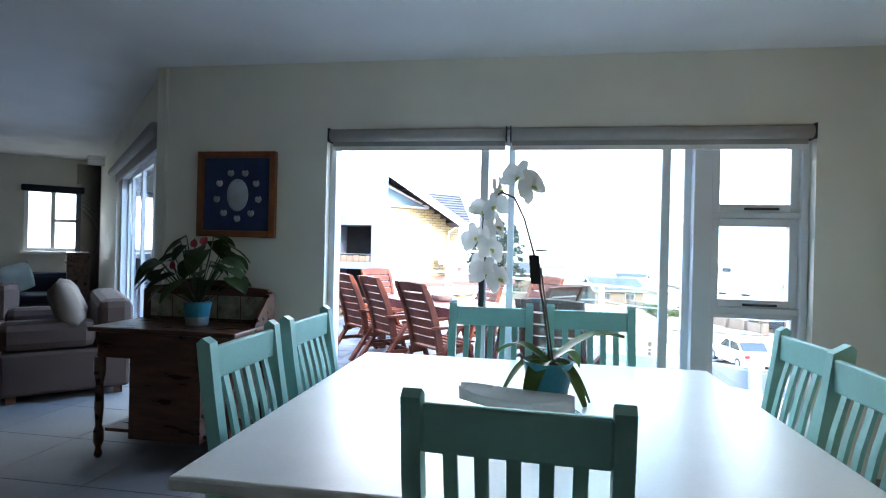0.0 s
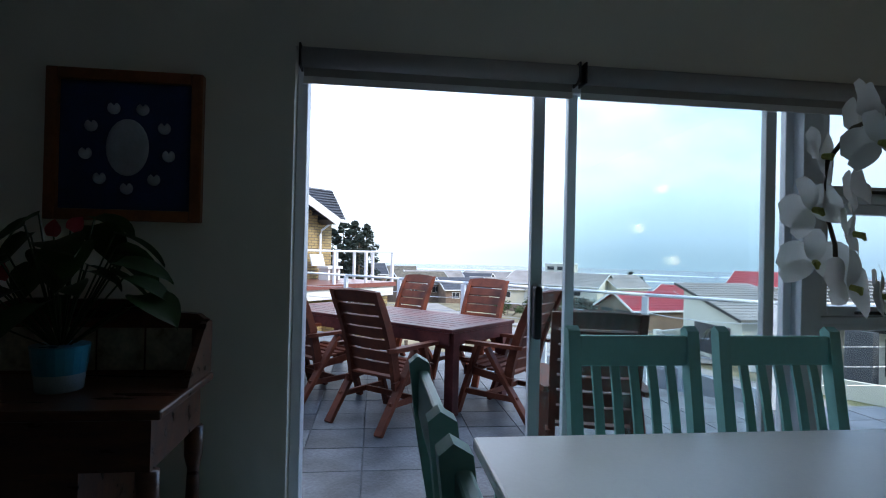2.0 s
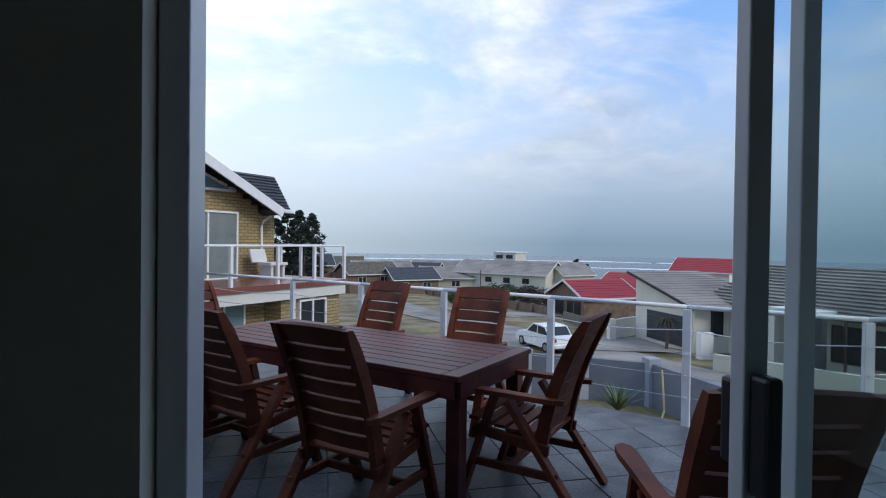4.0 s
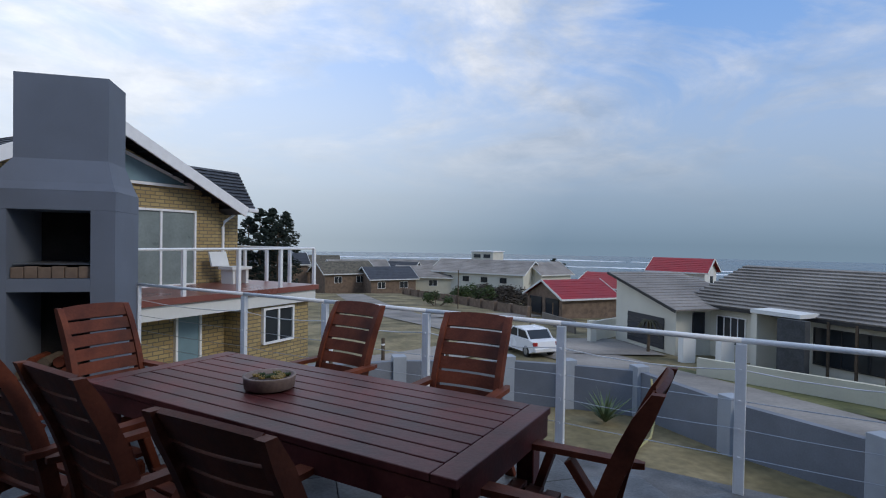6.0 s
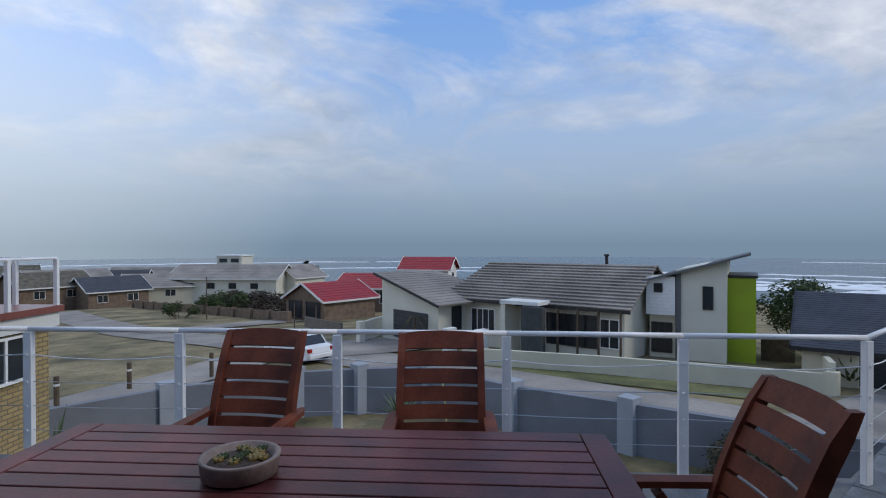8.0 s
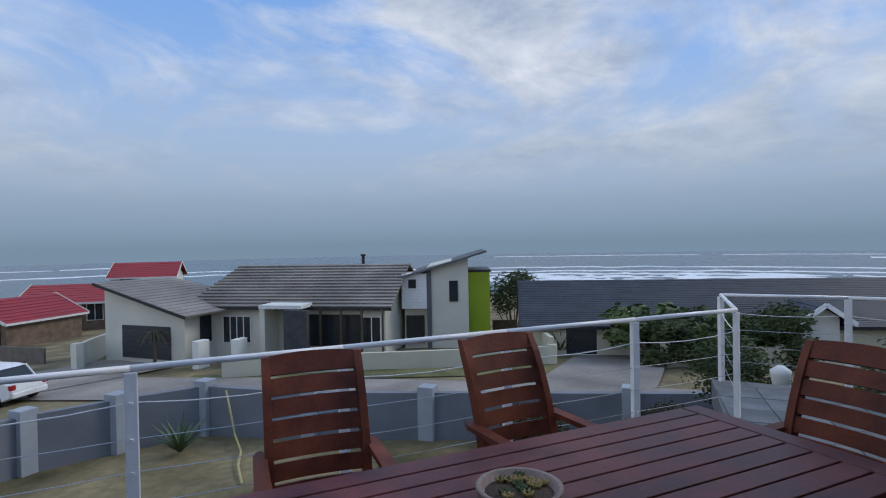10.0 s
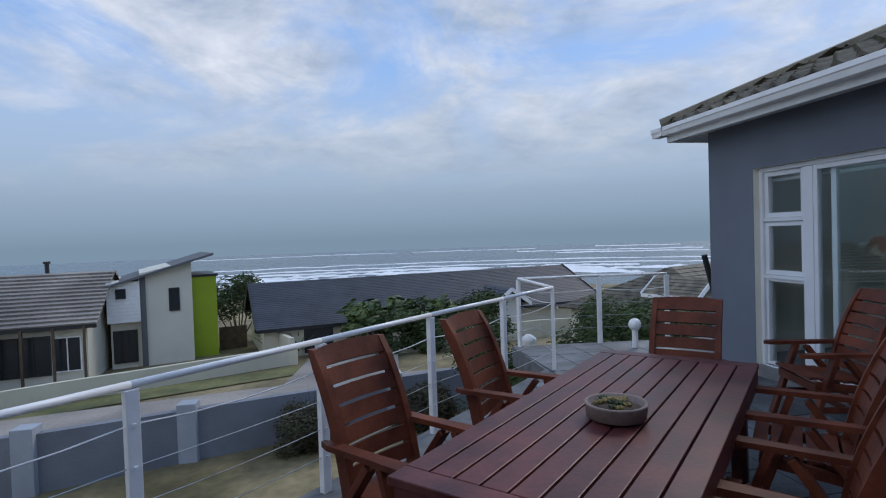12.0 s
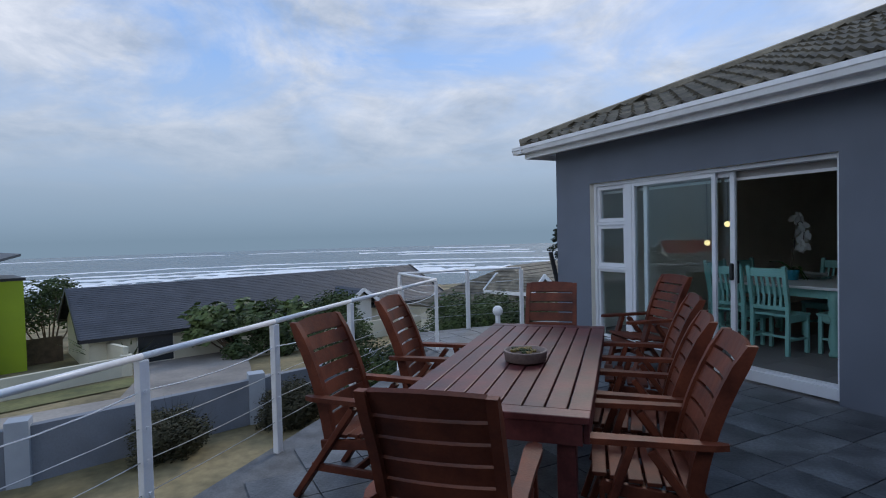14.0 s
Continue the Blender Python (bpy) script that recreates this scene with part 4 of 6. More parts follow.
# antique side desk with a raised back and a tile inset
desk = thing("antique_desk", "antique dark mahogany washstand with tiled splashback and turned legs", "desk")
ax0, ax1, ay0, ay1 = -1.17, -0.23, -0.74, -0.24
part("top", box(ax0, ax1, ay0, ay1, 0.755, 0.785, 0.008), M["antique"], desk)
part("apron", box(ax0 + 0.04, ax1 - 0.04, ay0 + 0.04, ay1 - 0.02, 0.60, 0.753), M["antique"], desk)
part("cupboard", box(ax0 + 0.24, ax1 - 0.24, ay0 + 0.06, ay1 - 0.02, 0.12, 0.598), M["antique"], desk)
tl = [(0.016, 0), (0.024, 0.02), (0.016, 0.06), (0.03, 0.10), (0.03, 0.16), (0.018, 0.19), (0.026, 0.3), (0.02, 0.45), (0.032, 0.5), (0.032, 0.60)]
for x in (ax0 + 0.05, ax1 - 0.05):
    for y in (ay0 + 0.05, ay1 - 0.05):
        part("leg", lathe(tl, 12, at=(x, y, 0)), M["antique"], desk, smooth=True)
    part("low_shelf", box(min(x, x + (0.2 if x < -0.7 else -0.2)), max(x, x + (0.2 if x < -0.7 else -0.2)), ay0 + 0.1, ay1 - 0.06, 0.14, 0.16), M["antique"], desk)
bm = bmesh.new()
out = [(ax0 + 0.01, 0.786), (ax1 - 0.01, 0.786), (ax1 - 0.01, 0.97), (ax1 - 0.05, 1.0), (ax1 - 0.18, 1.01), (ax1 - 0.28, 1.05), (ax0 + 0.28, 1.05), (ax0 + 0.18, 1.01), (ax0 + 0.05, 1.0), (ax0 + 0.01, 0.97)]
a_, b_ = [bm.verts.new((x, ay1 - 0.04, z)) for x, z in out], [bm.verts.new((x, ay1, z)) for x, z in out]
bm.faces.new(a_); bm.faces.new(b_[::-1])
for k in range(len(out)):
    j = (k + 1) % len(out)
    bm.faces.new((a_[k], b_[k], b_[j], a_[j]))
bmesh.ops.recalc_face_normals(bm, faces=bm.faces[:])
part("back_panel", bm, M["antique"], desk)
tile_m = mat("flowered_tile", (0.42, 0.40, 0.28), 0.3, 0.35, 14, 60, 0.02, second=(0.45, 0.40, 0.30))
for k in range(5):
    x = ax0 + 0.07 + k * 0.162
    part("tile", box(x, x + 0.155, ay1 - 0.047, ay1 - 0.041, 0.80, 0.95, 0.002), tile_m, desk)
part("side_board", side_prism([(ay1 - 0.04, 0.786), (ay1 - 0.26, 0.786), (ay1 - 0.22, 0.84), (ay1 - 0.08, 0.97), (ay1 - 0.04, 0.985)], ax1 - 0.03, ax1 - 0.008), M["antique"], desk)

# potted anthurium on the desk
ant = thing("anthurium", "leafy pot plant with red blooms in a blue and white pot", "plant", m=pose(-0.62, -0.50, 0.786))
pv = [(0.06, 0), (0.065, 0.003), (0.08, 0.14), (0.07, 0.14), (0.01, 0.125)]
part("pot", lathe(pv, 20), M["bluecush"], ant, "pale pot with a blue side", smooth=True)
part("blue_band", lathe([(0.0715, 0.055), (0.0822, 0.142), (0.0705, 0.142)], 20), M["bluepot"], ant)
random.seed(5)
for k in range(34):
    a = random.uniform(0, 6.283)
    ln = random.uniform(0.10, 0.30)
    h0 = random.uniform(0.10, 0.40) * (1.25 - ln * 2)
    tip = Vector((math.cos(a) * ln, math.sin(a) * ln * 0.7, 0.14 + h0))
    part("stalk", tube([(0, 0, 0.12), tip * 0.5 + Vector((0, 0, 0.06)), tip], 0.003, 5), M["leaf"], ant)
    sz = random.uniform(0.055, 0.10)
    def fn(u, v, sz=sz):
        s = (v - 0.5) * 2
        wd = sz * 0.75 * math.sin(math.pi * min(1, 0.25 + 0.75 * u)) ** 0.8
        return Vector((u * sz * 1.9, s * wd, -0.9 * sz * u * u + 0.1 * sz * abs(s)))
    part("leaf", grid_loft(fn, 6, 4), M["leaf"], ant, smooth=True, m=Matrix.Translation(tip) @ pose(0, 0, 0, random.uniform(-25, 25), random.uniform(-10, 30), math.degrees(a) + random.uniform(-30, 30)))
for x, z in ((-0.03, 0.50), (0.02, 0.52), (-0.17, 0.36), (0.03, 0.46)):
    part("stalk", tube([(0, 0, 0.12), (x * 0.6, 0, z * 0.6), (x, 0, z)], 0.003, 5), M["leaf"], ant)
    def fn(u, v):
        s = (v - 0.5) * 2
        return Vector((s * 0.024 * math.sin(math.pi * min(1, 0.2 + 0.8 * u)), -0.006 * abs(s), u * 0.055))
    part("bloom", grid_loft(fn, 5, 4), M["pink"], ant, "pink-red bloom", smooth=True, m=pose(x, -0.004, z - 0.02, 0, random.uniform(-40, 40), random.uniform(-30, 30)))
bk = thing("woven_basket", "small pale blue basket on the floor beside the desk", "basket", m=pose(-0.12, -0.28, 0))
part("basket", lathe([(0.10, 0), (0.13, 0.01), (0.15, 0.2), (0.155, 0.215), (0.14, 0.215), (0.12, 0.03), (0.01, 0.02)], 24), M["bluecush"], bk, smooth=True)


# ---- living room ----
def pillow(w_, h_, d_):
    def mk(sgn):
        return lambda u, v: Vector(((u - 0.5) * w_ * (1 - 0.08 * (2 * v - 1) ** 2), sgn * d_ * (max(0, 1 - (2 * u - 1) ** 4) * max(0, 1 - (2 * v - 1) ** 4)) ** 0.5, (v - 0.5) * h_ * (1 - 0.08 * (2 * u - 1) ** 2)))
    bm = grid_loft(mk(1), 10, 10)
    grid_loft(mk(-1), 10, 10, bm)
    bmesh.ops.remove_doubles(bm, verts=bm.verts[:], dist=0.0005)
    bmesh.ops.recalc_face_normals(bm, faces=bm.faces[:])
    return bm


def sofa(label, length, mt, m):
    s = thing("sofa", label, "sofa", m=m)
    part("base", box(-length / 2, length / 2, -0.44, 0.44, 0.06, 0.40, 0.03), mt, s)
    part("backrest", box(-length / 2, length / 2, -0.46, -0.20, 0.402, 0.80, 0.07), mt, s)
    for q in (-1, 1):
        part("armrest", box(q * (length / 2 - 0.12) - 0.12, q * (length / 2 - 0.12) + 0.12, -0.19, 0.46, 0.402, 0.64, 0.07), mt, s)
        for y in (-0.36, 0.36):
            part("foot", box(q * (length / 2 - 0.08) - 0.03, q * (length / 2 - 0.08) + 0.03, y - 0.03, y + 0.03, 0, 0.06), M["antique"], s)
    n = max(1, round((length - 0.5) / 0.65))
    wd = (length - 0.5) / n
    for k in range(n):
        x = -length / 2 + 0.25 + k * wd
        part("seat_cushion", box(x, x + wd - 0.01, -0.19, 0.44, 0.402, 0.52, 0.04), mt, s)
    return s


sofa("brown leather sofa seen from its side", 1.3, M["leather"], pose(-2.72, 0.74, 0, 0, 0, 135))
sofa("brown leather sofa across the living room", 1.6, M["leather"], pose(-4.9, 1.1, 0, 0, 0, 190))
sofa("navy fabric sofa under the window", 1.9, M["navy"], pose(-5.9, 2.9, 0, 0, 0, -135))
for lab, mt, m in (("beige brown scatter cushion on the sofa", M["cushion"], pose(-2.42, 0.42, 0.735, -22, 10, 135)), ("beige brown scatter cushion on the sofa", M["cushion"], pose(-2.62, 0.66, 0.735, -25, -10, 130)),
                  ("brown scatter cushion on the sofa", M["cushion"], pose(-4.75, 1.05, 0.735, -20, 0, 190)), ("pale blue scatter cushion on the sofa", M["bluecush"], pose(-5.55, 2.85, 0.735, -15, 20, -120))):
    tagged(part("cushion", pillow(0.42, 0.42, 0.10), mt, smooth=True, m=m), lab, "cushion", "scatter cushions")
cab = thing("wooden_cabinet", "orange wooden cabinet against the living-room wall", "cabinet", m=pose(-7.0, 2.75, 0, 0, 0, 45))
part("body", box(-0.45, 0.45, -0.36, -0.01, 0.0, 2.05, 0.01), M["frame"], cab)
part("door_panel", box(-0.38, -0.01, -0.385, -0.362, 0.3, 1.95, 0.008), M["antique"], cab)
part("door_panel", box(0.01, 0.38, -0.385, -0.362, 0.3, 1.95, 0.008), M["antique"], cab)
bs = thing("bookcase", "dark narrow bookcase in the living-room corner", "bookcase", m=pose(-5.2, 3.75, 0, 0, 0, 135))
part("case", box(-0.2, 0.2, 0.02, 0.30, 0.0, 1.1, 0.01), M["antique"], bs)
for k in range(3):
    part("shelf", box(-0.21, 0.21, 0.305, 0.32, 0.1 + 0.42 * k, 0.13 + 0.42 * k), M["frame"], bs)

# globe lamps hanging over the dining table
warm = bpy.data.materials.new("lamp_glow")
warm.use_nodes = True
eb = warm.node_tree.nodes["Principled BSDF"]
eb.inputs["Emission Color"].default_value, eb.inputs["Emission Strength"].default_value = (1.0, 0.75, 0.35, 1), 1.3
for x, y, z in ((2.99, -2.2, 1.88), (2.77, -2.2, 1.51), (3.12, -2.2, 1.22)):
    p = thing("pendant_lamp", "small warm pendant globe lamp hanging from the ceiling", "lamp", "pendant lamps")
    bm = bmesh.new()
    bmesh.ops.create_uvsphere(bm, u_segments=14, v_segments=8, radius=0.045)
    bmesh.ops.translate(bm, vec=(x, y, z), verts=bm.verts)
    part("bulb", bm, warm, p, "glowing warm bulb", smooth=True)
    part("cord", tube([(x, y, z + 0.045), (x, y, CEIL)], 0.004, 5), M["black"], p)
# ---- outdoors: ground, sea, road ----
def ground_z(x, y):
    d = math.hypot(x, y - 2)
    pts = [(0, -3.6), (12, -3.7), (17, -3.95), (28, -4.7), (38, -5.15), (54, -6.2), (90, -7.6), (130, -11), (190, -21), (240, -26), (5000, -26)]
    for (a, za), (b, zb) in zip(pts, pts[1:]):
        if d <= b:
            return za + (zb - za) * (d - a) / (b - a)
    return -26


def ground_fn(u, v):
    ang = v * 2 * math.pi
    r = 1.0 + 260 * u ** 1.8
    x, y = r * math.cos(ang), 2 + r * math.sin(ang)
    return Vector((x, y, ground_z(x, y)))


solid("ground", grid_loft(ground_fn, 80, 128), M["grass"], "dry lawn and verges sloping down to the sea", "ground", "structure")
solid("sea", lathe([(170, -24.02), (420, -24.01), (1150, -24.0)], 96), M["sea"], "grey-blue sea under fog", "sea", "structure")
bm = bmesh.new()
for r0, a0, a1, wd, ph in ((342, -34, 24, 34, 0), (378, -36, 26, 30, 2), (412, -30, 22, 18, 5), (455, -42, 30, 10, 1), (520, -50, 48, 9, 3), (590, 30, 70, 14, 4), (680, -40, -22, 26, 6), (760, -36, -18, 34, 7), (800, 48, 88, 26, 8), (900, -20, 15, 9, 9), (940, -34, -26, 40, 10)):
    n = int((a1 - a0) * 3)
    prev = None
    for k in range(n + 1):
        a = math.radians(a0 + (a1 - a0) * k / n)
        q = noise.noise(Vector((k * 0.11 + ph * 7, ph, 0)))
        q2 = noise.noise(Vector((k * 0.35 + ph * 3, ph + 5, 0)))
        r = r0 + 14 * q + 3 * q2
        w_ = max(0.0, wd * (0.55 + 0.9 * noise.noise(Vector((k * 0.06, ph * 3, 9))) + 0.4 * q2))
        cur = (Vector((r * math.cos(a), r * math.sin(a), -23.9)), Vector(((r + w_) * math.cos(a), (r + w_) * math.sin(a), -23.3)))
        if prev and w_ > 0.3:
            bm.faces.new([bm.verts.new(p) for p in (prev[0], cur[0], cur[1], prev[1])])
        prev = cur
solid("surf", bm, M["foam"], "white breaking surf lines along the shore", "surf", "stuff")


def strip(name, pts, width, lift, material, label, category):
    def fn(u, v):
        t = u * (len(pts) - 1)
        i = min(int(t), len(pts) - 2)
        a, b = Vector(pts[i]), Vector(pts[i + 1])
        p = a.lerp(b, t - i)
        d0 = (Vector(pts[min(i + 1, len(pts) - 1)]) - Vector(pts[max(i - 1, 0)])).normalized()
        d1 = (Vector(pts[min(i + 2, len(pts) - 1)]) - Vector(pts[i])).normalized()
        d = d0.lerp(d1, t - i).normalized()
        q = p + Vector((d.y, -d.x)) * (v - 0.5) * width
        return Vector((q.x, q.y, ground_z(q.x, q.y) + lift))
    return solid(name, grid_loft(fn, 10 * len(pts), 8), material, label, category, "structure")


strip("road", [(9, 90), (9.5, 70), (11, 52), (13.5, 38), (15.5, 28), (16.6, 18), (17.4, 9), (18.5, 0), (20, -16)], 4.4, 0.06, M["road"], "pale paved street running past the houses", "road")
strip("road_branch", [(15, 34), (9, 29), (3, 25), (-4, 22), (-14, 18)], 3.8, 0.075, M["road"], "pale paved side street", "road")
strip("driveway_1", [(15, 31), (18, 30), (21.2, 29.5)], 6.5, 0.09, M["road"], "paved driveway to the garage", "driveway")
strip("driveway_2", [(18, 5), (23, 4.5), (29, 4)], 4.5, 0.09, M["road"], "paved driveway between garden walls", "driveway")
strip("driveway_3", [(11, 52), (18, 53), (25, 53.5)], 4.0, 0.09, M["road"], "paved driveway to the red-roofed garage", "driveway")
verge_m = mat("green_verge_grass", (0.085, 0.105, 0.028), 0.95, 0.4, 0.5, 5.0, 0.7, second=(0.17, 0.165, 0.06))
strip("verge", [(17.8, 23), (19.6, 16.8), (21.6, 11), (23.4, 6.6)], 2.2, 0.045, verge_m, "green grass verge along the street wall", "verge")
strip("footpath", [(2, 8), (5, 6), (8, 3), (9, -1)], 1.3, 0.05, M["road"], "stone garden path below the terrace", "path")


def long_wall(name, pts, h, th, material, label, pillars=(), base=None, cap=None):
    w_ = thing(name, label, "wall")
    for a, b in zip(pts, pts[1:]):
        za, zb = (ground_z(*a), ground_z(*b)) if base is None else (base, base)
        bm = bmesh.new()
        d = (Vector(b) - Vector(a)).normalized()
        n = Vector((-d.y, d.x)) * th / 2
        vs = []
        for (p, z) in ((a, za), (b, zb)):
            for s, dz in ((-1, -0.5), (1, -0.5), (1, h), (-1, h)):
                vs.append(bm.verts.new((p[0] + s * n.x, p[1] + s * n.y, z + dz)))
        for k in range(4):
            bm.faces.new((vs[k], vs[(k + 1) % 4], vs[4 + (k + 1) % 4], vs[4 + k]))
        bm.faces.new(vs[:4]); bm.faces.new(vs[4:])
        bmesh.ops.recalc_face_normals(bm, faces=bm.faces[:])
        part("wall_panel", bm, material, w_)
    for x, y in pillars:
        z = ground_z(x, y) if base is None else base
        part("pillar", box(x - 0.22, x + 0.22, y - 0.22, y + 0.22, z - 0.3, z + h + (0.17 if cap else 0.10), 0.015), cap or material, w_)
    return w_


lightgrey = mat("pale_grey_plaster", (0.34, 0.37, 0.41), 0.8, 0.1, 1.5, 60, 0.1)
WP = [(-6, 17.4), (-1.2, 17.5), (3.75, 17.8), (7.33, 17.15), (9.07, 16.2), (10.88, 14.95), (11.15, 11.52), (12.05, 8.45), (13.5, 3.3), (14.6, -0.6), (15.5, -8)]
long_wall("garden_wall", WP, 1.38, 0.22, mat("weathered_garden_plaster", (0.20, 0.215, 0.245), 0.85, 0.16, 0.8, 30, 0.15), "blue-grey plastered garden wall with pale pillars", WP[1:-1], base=-3.9, cap=lightgrey)
long_wall("street_wall", [(18.5, 21.3), (21.2, 15.6), (24.2, 9.5), (25.4, 7.2)], 0.85, 0.22, M["ywall"], "low pale yellow street wall", [(25.4, 7.2)])
long_wall("street_wall", [(26.2, 2.0), (27.5, -3), (29.1, -7), (30, -16)], 1.05, 0.22, M["ywall"], "pale yellow street wall under shrubs", [(26.2, 2.0), (27.5, -3.0)])
long_wall("street_wall", [(25.4, 7.2), (31.5, 9.3)], 1.3, 0.22, M["ywall"], "pale yellow side wall beside the green annex")
long_wall("boundary_wall", [(24.2, 36), (21.2, 33.5), (19.2, 31.8)], 1.35, 0.22, M["cream"], "pale plastered wall beside the garage", [(19.2, 31.8)])
long_wall("boundary_wall", [(22.5, 46), (21.3, 40.5), (20.6, 36.5)], 0.95, 0.12, mat("weathered_fence", (0.16, 0.14, 0.12), 0.9, 0.2, 2, 20, 0.2), "low grey slatted fence")
fen = [(18, 90), (19.5, 80), (20.9, 72), (22, 64), (23, 58), (23.8, 52)]
long_wall("brown_fence", fen, 1.0, 0.10, M["stone"], "brown fence with pale-topped brick pillars", [(18 + 5.8 * k / 11, 90 - 38 * k / 11) for k in range(12)])
for p in ((20.7, 24.7, 1.0), (21.5, 22.9, 1.0)):
    tagged(part("gate_post", box(p[0] - 0.4, p[0] + 0.4, p[1] - 0.2, p[1] + 0.2, ground_z(p[0], p[1]) - 0.2, ground_z(p[0], p[1]) + 1.45, 0.02), M["pale"]), "pale plastered gate post with a slot", "gate post", "gate posts")


# ---- houses ----
def win(parent, m, w_, h_, fm, bars=1, pm=None):
    """A framed window; its local x runs along the wall, -y looks out."""
    f = part("window", box(-w_ / 2, w_ / 2, -0.03, 0.03, 0, h_), pm or M["winglass"], parent, "dark glazed window", m=m)
    bm = box(-w_ / 2 - 0.05, -w_ / 2, -0.07, 0.03, -0.05, h_ + 0.05)
    box(w_ / 2, w_ / 2 + 0.05, -0.07, 0.03, -0.05, h_ + 0.05, bm=bm)
    box(-w_ / 2, w_ / 2, -0.07, 0.03, h_, h_ + 0.05, bm=bm)
    box(-w_ / 2, w_ / 2, -0.07, 0.03, -0.05, 0, bm=bm)
    for k in range(1, bars + 1):
        x = -w_ / 2 + w_ * k / (bars + 1)
        box(x - 0.025, x + 0.025, -0.06, 0.02, 0, h_, bm=bm)
    part("frame", bm, fm, f)
    return f


def roof_plane(name, a, b, c, d, n, th, material, parent, lap=0.03, cols=0):
    """Overlapping courses between the eave a-b and the ridge d-c; the mesh is one roof slope."""
    a, b, c, d = map(Vector, (a, b, c, d))
    nrm = (b - a).cross(d - a).normalized()
    if nrm.z < 0:
        nrm.negate()
    bm = bmesh.new()
    for k in range(n):
        t0, t1 = k / n, min(1, (k + 1.15) / n)
        l0, r0, l1, r1 = a.lerp(d, t0), b.lerp(c, t0), a.lerp(d, t1), b.lerp(c, t1)
        m_ = max(1, cols)
        for i in range(m_):
            s0, s1 = i / m_, (i + 1) / m_
            j = random.uniform(0, lap * 0.35) if cols else 0
            p = [l0.lerp(r0, s0) + nrm * (lap + j), l0.lerp(r0, s1) + nrm * (lap + j * 0.4), l1.lerp(r1, s1), l1.lerp(r1, s0)]
            q = [v - nrm * th for v in p]
            vs = [bm.verts.new(v) for v in p + q]
            bm.faces.new(vs[:4])
            bm.faces.new((vs[0], vs[4], vs[5], vs[1]))
            if k == 0:
                bm.faces.new(vs[7:3:-1])
            if i == 0:
                bm.faces.new((vs[3], vs[7], vs[4], vs[0]))
            if i == m_ - 1:
                bm.faces.new((vs[1], vs[5], vs[6], vs[2]))
    return tagged(part(name, bm, material, parent), kind="stuff")


def house(label, cx, cy, ang, L, W, ze, zr, wallm, roofm, zb=None, over=0.5, wins=(), trim=None, n=12, cols=0, hip=0.0, half_hip=False, lap=0.03):
    """Gabled house: ridge along local x, eaves at ze, ridge at zr. wins: (side, x, z, w, h, bars) with side f, b, l or r."""
    zb = ground_z(cx, cy) - 0.6 if zb is None else zb
    h = thing("house", label, "house", "houses down the slope", m=pose(cx, cy, 0, 0, 0, ang))
    zt = ze - 0.12
    part("wall", side_prism([(-W / 2, zb), (W / 2, zb), (W / 2, zt), (0, zr - 0.14), (-W / 2, zt)], -L / 2 + hip * 0.9, L / 2 - hip * 0.9) if not hip else box(-L / 2, L / 2, -W / 2, W / 2, zb, zt), wallm, h)
    if half_hip:
        part("gable", side_prism([(-W / 2, zt + 0.002), (W / 2, zt + 0.002), (0, zr - 0.12)], L / 2 - 0.3, L / 2), wallm, h)
    sl = (zr - ze) / (W / 2)
    for s in (-1, 1):
        roof_plane("roof", (-L / 2 - over, s * (W / 2 + over), ze - over * sl), (L / 2 + over, s * (W / 2 + over), ze - over * sl), (L / 2 + over - (0 if half_hip else hip), 0, zr), (-L / 2 - over + hip, 0, zr), n, 0.10, roofm, h, lap, cols)
        if hip and not (half_hip and s == 1):
            roof_plane("roof", (s * (L / 2 + over), -W / 2 - over, ze - over * sl), (s * (L / 2 + over), W / 2 + over, ze - over * sl), (s * (L / 2 + over - hip), 0.01, zr), (s * (L / 2 + over - hip), -0.01, zr), n, 0.1, roofm, h)
        if trim:
            part("fascia", beam((-L / 2 - over, s * (W / 2 + over + 0.03), ze - over * sl - 0.06), (L / 2 + over, s * (W / 2 + over + 0.03), ze - over * sl - 0.06), 0.05, 0.18), trim, h)
            if not hip:
                for e in (-1, 1):
                    part("bargeboard", beam((e * (L / 2 + over + 0.03), s * (W / 2 + over), ze - over * sl - 0.03), (e * (L / 2 + over + 0.03), 0, zr - 0.03), 0.05, 0.22), trim, h)
    for side, x, z, w_, hh, bars, fm in wins:
        mm = {"f": pose(x, -W / 2 - 0.01, z), "b": pose(x, W / 2 + 0.01, z, 0, 0, 180), "l": pose(-L / 2 - 0.01, x, z, 0, 0, -90), "r": pose(L / 2 + 0.01, x, z, 0, 0, 90)}[side]
        win(h, mm, w_, hh, fm, bars)
    return h


WH, BK = M["white"], M["black"]
# grey-roofed bungalow; local -y looks to the terrace
big_h = house("long cream bungalow with a grey ribbed roof", 28.5, 22.8, -80, 11.6, 7.8, -1.75, 0.25, M["cream"], M["groof"], wins=[("f", -3.2, -4.1, 1.7, 1.5, 3, WH), ("f", 2.8, -4.2, 3.0, 1.7, 4, BK), ("f", 5.0, -4.1, 1.0, 1.5, 1, WH)], trim=BK, n=14, hip=1.2, half_hip=True, lap=0.11)
part("porch", box(-0.9, 1.6, -5.6, -3.9, -1.95, -1.75), M["pale"], big_h)
part("porch_wall", box(-0.9, -0.6, -5.5, -3.9, -4.9, -1.952), M["cream"], big_h)
